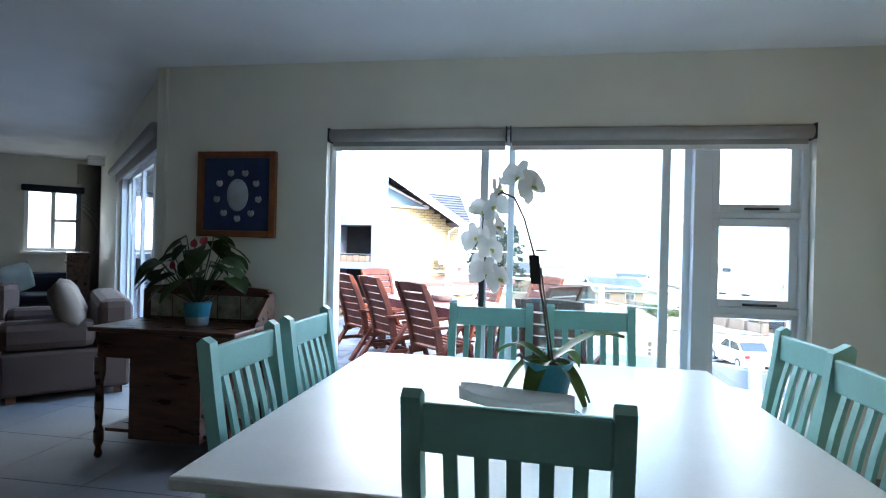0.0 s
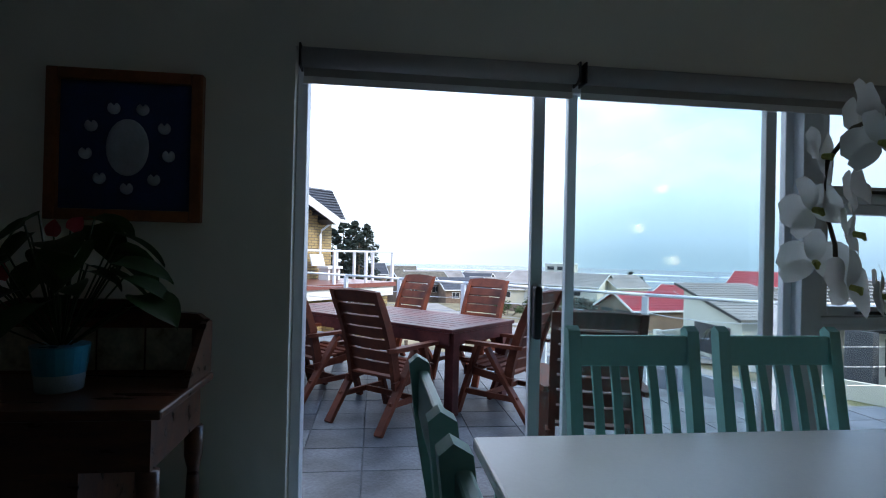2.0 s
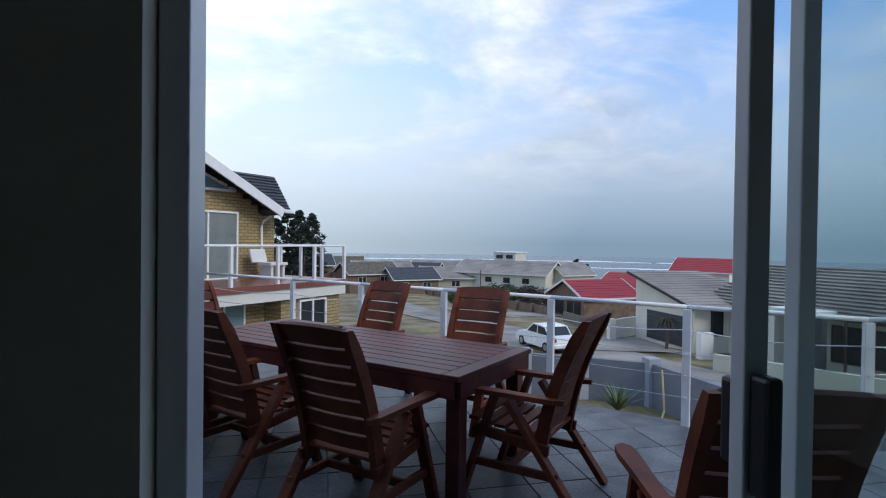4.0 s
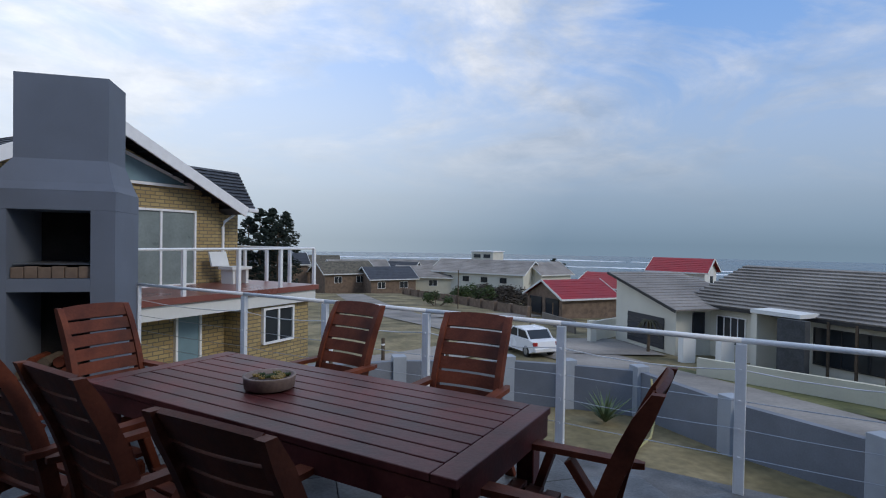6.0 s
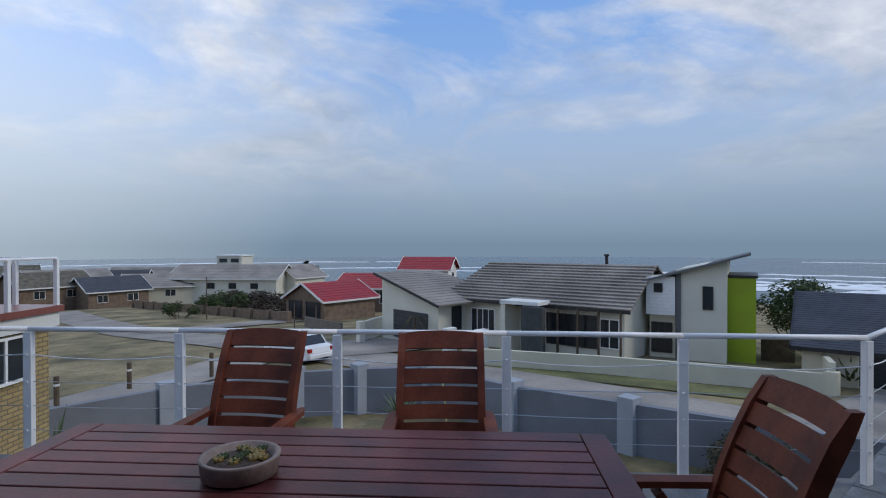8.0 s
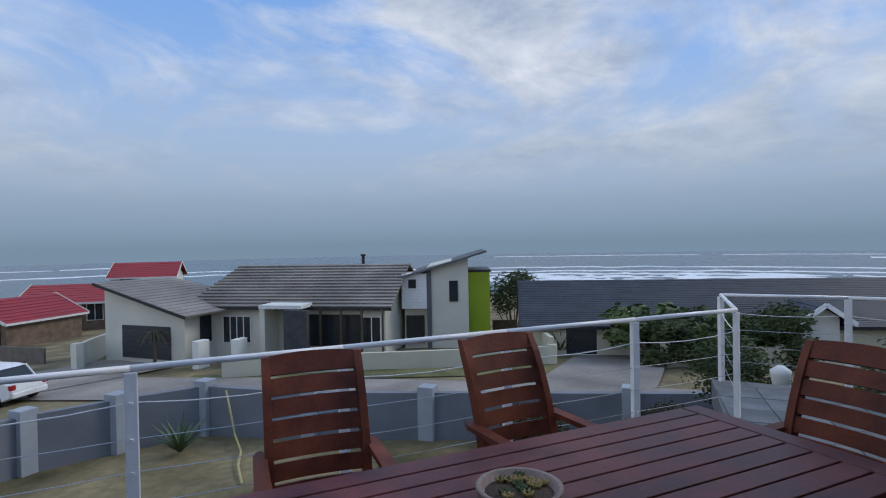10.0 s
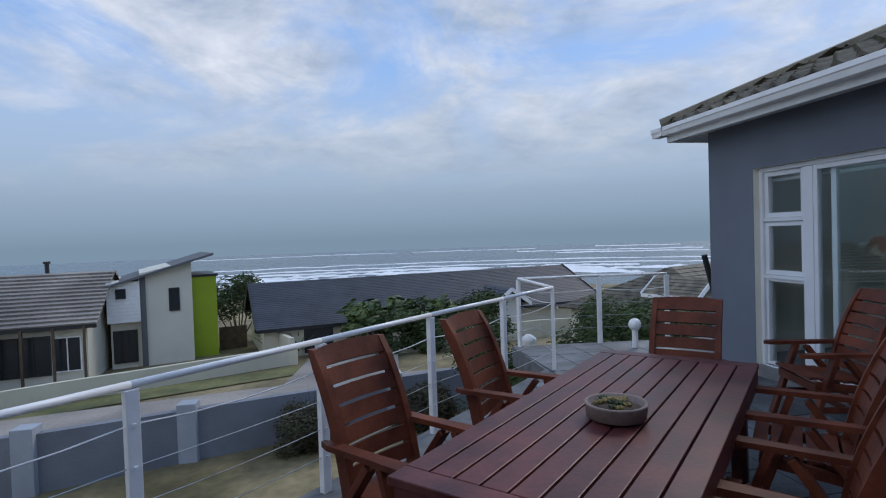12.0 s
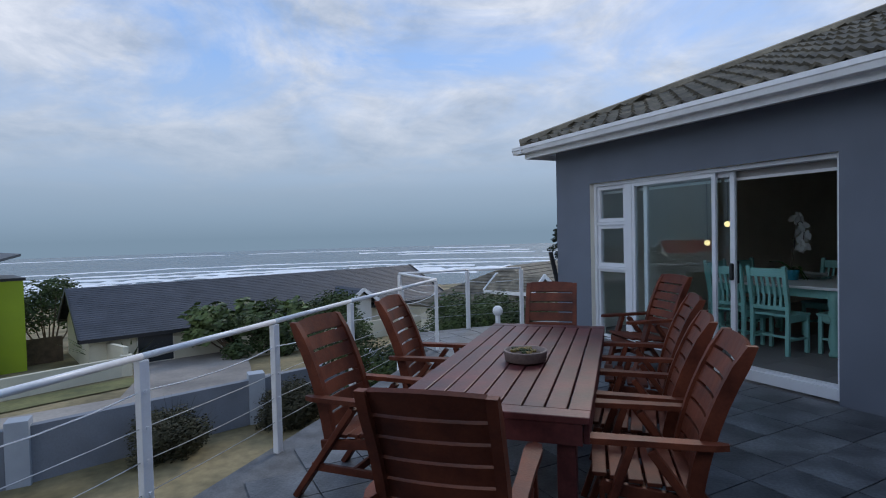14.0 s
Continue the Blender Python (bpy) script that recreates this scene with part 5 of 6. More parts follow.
part("stone_screen", box(0.7, 2.0, -5.9, -5.5, -4.9, -2.0), mat("dark_slate_cladding", (0.06, 0.065, 0.07), 0.8, 0.3, 3, 12, 0.4), big_h, "dark slate-clad screen wall")
part("flue", tube([(3.2, 0.2, 0.0), (3.2, 0.2, 0.75)], 0.10, 10), BK, big_h, "black metal flue")
part("flue_cap", tube([(3.2, 0.2, 0.74), (3.2, 0.2, 0.86)], 0.16, 10), BK, big_h)
for x in (2.2, 3.4, 4.6, 5.8):
    part("veranda_post", box(x - 0.05, x + 0.05, -4.5, -4.4, -4.9, -2.05), M["bark"], big_h)
# garage with a single roof slope
gar = thing("garage", "cream garage with dark roll-up door and sloping grey roof", "garage")
part("wall", side_prism([(26.6, -5.6), (32.6, -5.6), (32.6, -0.62), (26.6, -2.18)], 21.5, 26.6), M["cream"], gar)
roof_plane("roof", (21.0, 26.0, -2.22), (26.9, 24.9, -2.0), (26.5, 32.9, -0.45), (21.0, 32.9, -0.45), 15, 0.1, M["groof"], gar)
part("fascia", beam((20.97, 26.0, -2.3), (20.97, 32.9, -0.53), 0.05, 0.16), BK, gar)
gd = part("roller_door", bmesh.new(), M["winglass"], gar, "dark panelled roller door")
for k in range(6):
    part("door_panel", box(21.44, 21.49, 27.6, 31.2, -4.75 + k * 0.31, -4.75 + k * 0.31 + 0.295), mat("charcoal_metal", (0.035, 0.037, 0.045), 0.5, 0.1, 2, 20, 0) if k == 0 else bpy.data.materials["charcoal_metal"], gd)
win(gar, pose(23.0, 26.58, -3.9), 0.7, 1.4, BK, 0)
win(gar, pose(24.6, 26.58, -3.9), 0.7, 1.4, BK, 0)
# tall house with a single-slope roof, white boarded bay and green annex
wa = math.degrees(math.atan2(-0.945, 0.327))
tall = thing("tall_house", "two-storey cream house with slanted roof and lime green annex", "house", m=pose(28.4, 16.6, 0, 0, 0, wa))
# local x along the front (0 to 4), local +y away
bm = bmesh.new()
out = [(1.5, -5.4), (4.0, -5.4), (4.0, 0.62), (1.5, 0.05)]
fa, fb = [bm.verts.new((x, 0, z)) for x, z in out], [bm.verts.new((x, 6, z)) for x, z in out]
bm.faces.new(fa); bm.faces.new(fb[::-1])
for k in range(4):
    j = (k + 1) % 4
    bm.faces.new((fa[k], fb[k], fb[j], fa[j]))
bmesh.ops.recalc_face_normals(bm, faces=bm.faces[:])
part("wall", bm, M["cream"], tall)
part("lower_wall", box(0.1, 1.5, 0.3, 5.5, -5.4, -2.45), M["cream"], tall)
bay = part("boarded_bay", box(0.0, 1.47, -0.15, 5.5, -2.45, -0.32), M["pale"], tall, "white boarded upper bay")
for k in range(11):
    part("board", box(-0.02, 1.48, -0.18, -0.152, -2.44 + k * 0.19, -2.44 + k * 0.19 + 0.175), M["white"], bay)
part("dark_pier", box(1.49, 1.76, -0.10, -0.004, -5.4, -0.05), mat("dark_grey_render", (0.12, 0.125, 0.13), 0.8, 0.1, 2, 20, 0.1), tall, "dark grey pier")
bm = bmesh.new()
ra, rb = (-0.25, -0.55), (5.1, 1.0)
tp = [bm.verts.new(p) for p in ((ra[0], -0.5, ra[1]), (rb[0], -0.5, rb[1]), (rb[0], 6.4, rb[1]), (ra[0], 6.4, ra[1]))]
bt = [bm.verts.new(v.co - Vector((0, 0, 0.12))) for v in tp]
bm.faces.new(tp); bm.faces.new(bt[::-1])
for k in range(4):
    bm.faces.new((tp[k], tp[(k + 1) % 4], bt[(k + 1) % 4], bt[k]))
part("roof", bm, bpy.data.materials["dark_grey_render"], tall)
part("annex", box(4.0, 5.35, 0.9, 5.0, -5.6, -0.36), M["green"], tall, "lime green annex")
part("annex_cap", box(3.98, 5.45, 0.85, 5.1, -0.358, -0.22), BK, tall)
win(tall, pose(0.62, -0.19, -1.15), 0.36, 0.42, BK, 0)
win(tall, pose(3.1, -0.01, -2.0), 0.42, 1.15, BK, 0)
win(tall, pose(0.75, 0.28, -4.55), 1.0, 1.6, BK, 2)
part("gate", box(5.6, 7.2, 2.6, 2.66, -5.3, -3.6), M["bark"], tall, "dark timber gate")
# red-roofed houses
house("brown brick garage with a red metal roof", 29.5, 53.6, 9, 7.0, 6.4, -4.05, -2.5, M["stone"], M["rroof"], wins=[("l", -1.5, -6.1, 2.2, 1.7, 0, BK), ("l", 1.5, -6.1, 2.2, 1.7, 0, BK)], trim=M["pale"], n=8, cols=1, over=0.4)
house("brown brick house with a red metal roof", 39.5, 58.5, -55, 9, 7.5, -3.6, -2.15, M["stone"], M["rroof"], wins=[("f", 2.0, -5.6, 1.4, 1.6, 1, WH), ("f", -1.0, -5.6, 1.4, 1.6, 1, WH)], trim=M["pale"], n=8)
house("white two-storey house with a red roof", 54.2, 66.3, -55, 7.4, 6.2, -2.05, -0.42, M["pale"], M["rroof"], wins=[("r", 0.3, -3.9, 1.1, 1.0, 1, BK), ("f", -1.5, -3.2, 2.2, 0.9, 2, BK)], trim=M["pale"], n=8)
house("long pale house with a grey tiled roof", 37, 102, -47.3, 20, 9, -4.3, -2.1, M["cream"], M["groof"], wins=[("f", -6 + 4 * k, -6.2, 1.3, 0.9, 1, BK) for k in range(4)], trim=M["pale"], n=10)
house("pale house with a gabled grey roof", 47.0, 97.0, 20, 8, 7, -4.3, -2.25, M["cream"], M["groof"], wins=[("l", 0, -6.4, 1.6, 1.3, 1, BK)], trim=M["pale"], n=10)
flat_h = thing("rooftop_room", "pale flat-roofed upper room over a far house", "house", m=pose(38.2, 104.5, 0, 0, 0, -47))
part("wall", box(-2.4, 2.4, -2.4, 2.4, -8, -0.6), M["cream"], flat_h)
part("roof", box(-2.6, 2.6, -2.6, 2.6, -0.598, -0.4), M["white"], flat_h)
win(flat_h, pose(-1.1, -2.42, -1.7), 1.4, 0.6, BK, 0)
win(flat_h, pose(1.1, -2.42, -1.7), 1.4, 0.6, BK, 0)
for k, (x, y, a, L_, zr) in enumerate(((13, 116, 10, 12, -2.7), (21, 120, -30, 12, -3.2), (9, 104, 20, 10, -2.6), (26, 108, -20, 11, -3.6), (17, 102, 15, 9, -3.5), (3, 118, 0, 12, -1.9), (30, 130, -40, 16, -3.2), (-4, 108, 12, 12, -1.2))):
    house(("grey-roofed cottage among the houses near the shore", "weathered brown-roofed cottage near the shore")[k % 2], x, y, a, L_, 7, zr - 1.9, zr, (M["ywall"], M["stone"], M["stone"])[k % 3], (M["groof"], M["droof"], M["broof"])[k % 3],
          wins=[("f", -2.5, zr - 3.8, 1.4, 1.1, 1, WH), ("f", 2.0, zr - 3.8, 1.6, 1.1, 1, WH)], trim=M["pale"], n=8)
# dark-roofed house by the shore and a brown-roofed one beside it
da = math.degrees(math.atan2(-21.9, 5.0))
house("low cream house under a long dark slate roof", 34.3, -0.75, da, 21.7, 8.8, -2.9, -0.95, M["ywall"], M["droof"], wins=[("f", -8.0, -4.6, 1.6, 1.6, 0, M["cream"]), ("f", -4, -4.4, 1.5, 1.1, 1, WH)], trim=BK, n=26, cols=60, over=0.4, lap=0.014)
house("white gabled porch in front of the dark roof", 31.6, -5.0, da - 90, 3.0, 1.7, -2.45, -1.85, M["pale"], M["droof"], trim=WH, n=6)
house("house with a mossy brown tiled roof among hedges", 24.5, -15.0, -65, 12, 9, -2.4, -0.45, M["cream"], M["broof"], trim=M["pale"], n=14, cols=30, hip=3.0)
house("cream gabled wing with white bargeboards", 21.6, -11.6, 22, 2, 1.5, -1.35, -0.85, M["cream"], M["broof"], trim=WH, n=6)

# neighbour's two-storey brick house, set at 45 degrees
bk_m = bpy.data.materials.new("coursed_yellow_brick")
bk_m.use_nodes = True
bn, bl = bk_m.node_tree.nodes, bk_m.node_tree.links
tcx, bt_ = bn.new("ShaderNodeTexCoord"), bn.new("ShaderNodeTexBrick")
sx, cbx, ad = bn.new("ShaderNodeSeparateXYZ"), bn.new("ShaderNodeCombineXYZ"), bn.new("ShaderNodeMath")
bl.new(tcx.outputs["Object"], sx.inputs[0]); bl.new(sx.outputs["X"], ad.inputs[0]); bl.new(sx.outputs["Y"], ad.inputs[1])
bl.new(ad.outputs[0], cbx.inputs["X"]); bl.new(sx.outputs["Z"], cbx.inputs["Y"]); bl.new(cbx.outputs[0], bt_.inputs["Vector"])
for k_, v_ in (("Scale", 1.0), ("Brick Width", 0.23), ("Row Height", 0.085), ("Mortar Size", 0.011), ("Color1", (0.44, 0.33, 0.15, 1)), ("Color2", (0.34, 0.245, 0.11, 1)), ("Mortar", (0.17, 0.145, 0.10, 1)), ("Bias", 0.0)):
    bt_.inputs[k_].default_value = v_
bl.new(bt_.outputs["Color"], bn["Principled BSDF"].inputs["Base Color"])
bn["Principled BSDF"].inputs["Roughness"].default_value = 0.9
bp_ = bn.new("ShaderNodeBump"); bp_.inputs["Strength"].default_value = 0.6; bp_.inputs["Distance"].default_value = 0.01; bp_.invert = True
bl.new(bt_.outputs["Fac"], bp_.inputs["Height"]); bl.new(bp_.outputs[0], bn["Principled BSDF"].inputs["Normal"])

na = math.degrees(math.atan2(0.73, 0.68))
NB = thing("brick_house", "two-storey yellow brick house with gabled roof and red-tiled deck", "house", m=pose(-1.45, 14.9, 0, 0, 0, na))
# local x along the gable front (0 at its corner, -x to the far side), local -y towards the terrace
part("wall", box(-6.0, 0, 0.0, 6, 0.2, 2.35), bk_m, NB)
bm = bmesh.new()
out = [(-6.0, 2.352), (0.0, 2.352), (-3.0, 3.58)]
fa, fb = [bm.verts.new((x, 0.0, z)) for x, z in out], [bm.verts.new((x, 6, z)) for x, z in out]
bm.faces.new(fa); bm.faces.new(fb[::-1])
for k in range(3):
    bm.faces.new((fa[k], fb[k], fb[(k + 1) % 3], fa[(k + 1) % 3]))
bmesh.ops.recalc_face_normals(bm, faces=bm.faces[:])
part("gable", bm, bk_m, NB)
# opaque pane with the sky's pale reflection put into its base colour
gw = mat("sky_painted_glass", (0.20, 0.30, 0.34), 0.1, 0.1, 1, 5, 0)
bm = bmesh.new()
vs = [bm.verts.new(p) for p in ((-2.95, -0.03, 2.66), (-0.88, -0.03, 2.66), (-2.95, -0.03, 3.40))]
bm.faces.new(vs)
vs2 = [bm.verts.new(v.co + Vector((0, 0.025, 0))) for v in vs]
bm.faces.new(vs2[::-1])
for k in range(3):
    bm.faces.new((vs[k], vs2[k], vs2[(k + 1) % 3], vs[(k + 1) % 3]))
part("gable_window", bm, gw, NB, "triangular gable window")
bm = beam((-3.0, -0.05, 2.62), (-0.78, -0.05, 2.62), 0.06, 0.06)
beam((-3.0, -0.05, 3.44), (-0.78, -0.05, 2.64), 0.06, 0.06, bm=bm)
beam((-2.98, -0.05, 2.62), (-2.98, -0.05, 3.4), 0.06, 0.06, bm=bm)
part("gable_frame", bm, M["white"], NB)
for s in (-1, 1):
    e = -3.0 + s * 3.35
    roof_plane("roof", (e, -0.55, 2.12), (e, 6.5, 2.12), (-3.0, 6.5, 3.72), (-3.0, -0.55, 3.72), 12, 0.12, M["droof"], NB)
    part("bargeboard", beam((e, -0.60, 2.10), (-3.0, -0.60, 3.72), 0.05, 0.24), M["white"], NB)
part("gutter", beam((0.40, -0.5, 2.10), (0.40, 0.0, 2.10), 0.12, 0.10, 0.02), M["white"], NB, "white gutter")
part("downpipe", tube([(0.40, -0.1, 2.05), (0.10, -0.08, 1.85), (0.06, -0.08, 1.7), (0.06, -0.08, 0.25)], 0.035, 8), M["white"], NB, "white downpipe")
curt = mat("white_curtain", (0.62, 0.64, 0.64), 0.9, 0.08, 6, 40, 0.1)
sd = win(NB, pose(-1.62, -0.02, 0.36), 1.7, 1.67, M["white"], 1, mat("dim_room", (0.22, 0.26, 0.25), 0.3, 0.2, 1.5, 20, 0))
for sgn in (-1, 1):
    def drape(u, v, sgn=sgn):
        reach = 0.80 * (1 - 0.75 * math.sin(min(1.0, v * 1.25) * math.pi / 2))
        x = -1.62 + sgn * (0.83 - u * max(0.16, reach))
        return Vector((x, -0.062 + 0.007 * math.sin(u * 30), 2.0 - v * 1.6))
    bm = grid_loft(drape, 24, 10)
    bmesh.ops.solidify(bm, geom=bm.faces[:], thickness=0.004)
    part("curtain", bm, curt, sd, "white gathered curtain", smooth=True)
# wing behind with a dark tiled roof
part("rear_wall", box(0.02, 0.72, 0.15, 4.0, 0.202, 2.15), bk_m, NB)
roof_plane("roof", (0.15, -0.45, 2.2), (0.74, -0.45, 2.22), (1.28, 0.8, 3.27), (-1.3, 0.8, 3.27), 11, 0.12, M["droof"], NB, cols=14)
roof_plane("roof", (-1.3, 2.1, 2.2), (1.28, 2.1, 2.2), (1.28, 0.8, 3.27), (-1.3, 0.8, 3.27), 11, 0.12, M["droof"], NB)
part("gutter", beam((0.46, -0.5, 2.16), (0.78, -0.5, 2.16), 0.12, 0.10, 0.02), M["white"], NB, "white gutter")
# deck and lower storey
part("deck_floor", prism([(-7, -2.4), (1.0, -2.4), (1.0, 5.5), (0.0, 5.5), (0.0, -0.02), (-7, -0.02)], 0.21, 0.33), M["redtile"], NB, "red tiled deck floor")
part("deck_beam", prism([(-7, -2.34), (0.95, -2.34), (0.95, 5.4), (0.0, 5.4), (0.0, -0.02), (-7, -0.02)], -0.06, 0.208), M["pale"], NB, "white deck beam")
part("lower_storey", prism([(-7, -1.63), (-1.2, -1.63), (-1.2, -2.2), (0.85, -2.2), (0.85, 5.4), (-7, 5.4)], -4.2, -0.062), bk_m, NB)
win(NB, pose(-0.19, -2.21, -0.88), 0.86, 0.72, M["white"], 1)
win(NB, pose(-2.12, -1.64, -1.09), 0.5, 0.98, M["white"], 0, gw)
win(NB, pose(0.86, -0.9, -0.95, 0, 0, 90), 1.0, 0.85, M["white"], 1)
pts = [(-6.8, -2.3), (-5.4, -2.3), (-4.0, -2.3), (-2.7, -2.3), (-1.4, -2.3), (-0.2, -2.3), (0.93, -2.3), (0.93, -1.5), (0.93, -0.7), (0.93, 0.1), (0.93, 0.9), (0.93, 2.2), (0.93, 3.6), (0.93, 5.0)]
dr = part("deck_railing", bmesh.new(), M["white"], NB, "white deck railing")
for x, y in pts:
    part("post", box(x - 0.035, x + 0.035, y - 0.035, y + 0.035, 0.2, 1.21), M["white"], dr)
for a, b in zip(pts, pts[1:]):
    part("rail", tube([(*a, 1.22), (*b, 1.22)], 0.03, 6), M["white"], dr)
ben = part("bench", box(-0.35, 0.25, -0.9, -0.4, 0.68, 0.75), M["pale"], NB, "pale outdoor bench on the deck")
part("bench_back", beam((-0.3, -0.42, 0.75), (-0.3, -0.3, 1.10), 0.5, 0.05), M["pale"], ben)
for x in (-0.25, 0.15):
    part("bench_leg", box(x - 0.04, x + 0.04, -0.85, -0.45, 0.332, 0.679), M["pale"], ben)


# ---- car, poles, plants ----
car = thing("parked_car", "small white hatchback sedan parked on the verge", "car", m=pose(13.0, 28.4, ground_z(13, 28.4) + 0.09, 0, 0, 99))
# local x forward
body = [(-2.0, 0.35), (-2.05, 0.62), (-1.98, 0.88), (-1.55, 0.95), (0.75, 0.92), (1.75, 0.80), (2.02, 0.62), (2.02, 0.32), (1.6, 0.22), (-1.7, 0.22)]


def shell(outline, hw, taper):
    bm = bmesh.new()
    rows = []
    for s in (-1.0, -0.9, 0.9, 1.0):
        k = 1.0 if abs(s) < 0.95 else taper
        cxm = sum(p[0] for p in outline) / len(outline); czm = sum(p[1] for p in outline) / len(outline)
        rows.append([bm.verts.new((cxm + (x - cxm) * k, s * hw, czm + (z - czm) * k)) for x, z in outline])
    for a, b in zip(rows, rows[1:]):
        for i in range(len(outline)):
            j = (i + 1) % len(outline)
            bm.faces.new((a[i], a[j], b[j], b[i]))
    bm.faces.new(rows[0]); bm.faces.new(rows[-1][::-1])
    bmesh.ops.recalc_face_normals(bm, faces=bm.faces[:])
    return bm


part("body", shell(body, 0.82, 0.97), M["carwhite"], car)
part("cabin", shell([(-1.5, 0.93), (-1.05, 1.36), (-0.7, 1.42), (0.15, 1.42), (0.85, 0.93)], 0.72, 0.96), M["winglass"], car, "dark car windows")
part("roof_panel", shell([(-1.08, 1.37), (-0.7, 1.435), (0.15, 1.435), (0.22, 1.40), (-1.0, 1.34)], 0.73, 0.99), M["carwhite"], car)
for x0, z0, x1, z1 in ((-1.5, 0.93, -1.05, 1.38), (0.85, 0.93, 0.17, 1.42), (-0.35, 0.93, -0.32, 1.4)):
    for s in (-1, 1):
        part("pillar", beam((x0, s * 0.72, z0), (x1, s * 0.70, z1), 0.05, 0.09), M["carwhite"], car)
rl = mat("tail_lamp", (0.35, 0.01, 0.01), 0.3, 0.1, 5, 20, 0)
for s in (-1, 1):
    part("tail_lamp", box(-2.06, -1.9, s * 0.7 - 0.12, s * 0.7 + 0.12, 0.66, 0.86, 0.02), rl, car, "red tail lamp")
    part("headlamp", box(1.78, 1.98, s * 0.6 - 0.15, s * 0.6 + 0.15, 0.62, 0.74, 0.02), M["glass"], car)
    for x in (-1.3, 1.28):
        wl_ = part("wheel", bmesh.new(), M["tyre"], car)
        part("tyre", tube([(x, s * 0.64, 0.29), (x, s * 0.84, 0.29)], 0.29, 18), M["tyre"], wl_)
        part("rim", tube([(x, s * 0.80, 0.29), (x, s * 0.85, 0.29)], 0.18, 14), M["steel"], wl_)
part("bumper", box(-2.12, -1.9, -0.76, 0.76, 0.34, 0.55, 0.04), M["carwhite"], car)
part("number_plate", box(-2.13, -2.121, -0.24, 0.24, 0.42, 0.53), M["pale"], car)
for x, y, h_, r_ in ((19.1, 61.8, 4.6, 0.07), (22.5, 44, 1.9, 0.06), (19.0, 41, 2.4, 0.05)):
    p = thing("pole", "thin dark wooden street pole", "pole", "poles along the street")
    part("shaft", tube([(x, y, ground_z(x, y) - 0.3), (x, y, ground_z(x, y) + h_)], [r_, r_ * 0.8], 8), M["bark"], p)
for x, y in ((4.6, 26.5), (7.9, 26.6), (2.0, 25.0)):
    b = thing("bollard", "dark wooden bollard with a pale band", "bollard", "bollards on the verge")
    z = ground_z(x, y)
    part("shaft", tube([(x, y, z - 0.2), (x, y, z + 1.15)], 0.09, 10), M["bark"], b)
    part("band", tube([(x, y, z + 0.8), (x, y, z + 0.88)], 0.095, 10), M["pale"], b)
# garden lamps
gl = thing("garden_lamp", "white garden lamp post with globe head", "lamp", m=pose(8.6, 0.9, ground_z(8.6, 0.9)))
part("post", tube([(0, 0, 0), (0, 0, 2.7)], 0.045, 8), M["white"], gl)
part("head", lathe([(0.05, 2.7), (0.12, 2.75), (0.15, 2.95), (0.16, 3.0), (0.05, 3.08)], 12), M["pale"], gl, smooth=True)
gl2 = thing("terrace_globe_lamp", "small white globe lamp on a low terrace wall", "lamp")
part("base", tube([(4.75, 0.72, TF), (4.75, 0.72, TF + 0.25)], 0.04, 10), M["white"], gl2)
bm = bmesh.new(); bmesh.ops.create_uvsphere(bm, u_segments=16, v_segments=10, radius=0.085)
bmesh.ops.translate(bm, vec=(4.75, 0.72, TF + 0.32), verts=bm.verts)
part("globe", bm, M["white"], gl2, smooth=True)
lg = thing("folded_lounger", "dark folded frame leaning at the house corner", "lounger")
for dx in (0.0, 0.3):
    part("frame_bar", beam((4.35 + dx, -0.62, TF), (4.30 + dx, -0.25, 1.12), 0.05, 0.06, 0.006), M["black"], lg)


def leaf_cloud(bm, c, r, n, sz, squash=0.8, up=0.2):
    """Small leaf quads in an uneven clump."""
    c = Vector(c)
    for _ in range(n):
        d = Vector((random.gauss(0, 1), random.gauss(0, 1), random.gauss(0, 1))).normalized()
        k = r * (0.55 + 0.45 * random.random()) * (1 + 0.35 * noise.noise(d * 2.1 + c))
        p = c + Vector((d.x * k, d.y * k, d.z * k * squash))
        nrm = (d + Vector((random.uniform(-1, 1), random.uniform(-1, 1), random.uniform(-0.4, 1)))).normalized()
        a = nrm.cross(Vector((0.3, 0.2, 1))).normalized() * sz * random.uniform(0.6, 1.3)
        b = nrm.cross(a).normalized() * sz * random.uniform(0.35, 0.7)
        bm.faces.new([bm.verts.new(q) for q in (p - a, p - b * 0.9, p + a, p + b * 0.9)])


def shrub(name, label, x, y, base, clumps, sz, n, mt, cat="shrub"):
    s = thing(name, label, cat, m=pose(x, y, base))
    bm = bmesh.new()
    tr = bmesh.new()
    for cx_, cy_, cz_, r in clumps:
        leaf_cloud(bm, (cx_, cy_, cz_), r, int(n * r * r), sz)
        tube([(cx_ * 0.2, cy_ * 0.2, -0.2), (cx_ * 0.7, cy_ * 0.7, cz_ * 0.5), (cx_, cy_, cz_)], [0.06, 0.04, 0.015], 5, bm=tr)
    part("crown", bm, mt, s)
    part("trunk", tr, M["bark"], s)
    return s


def sh_cl(n, sx_, sy_, h0, h1, r0, r1):
    return [(random.uniform(-sx_, sx_), random.uniform(-sy_, sy_), random.uniform(h0, h1), random.uniform(r0, r1)) for _ in range(n)]


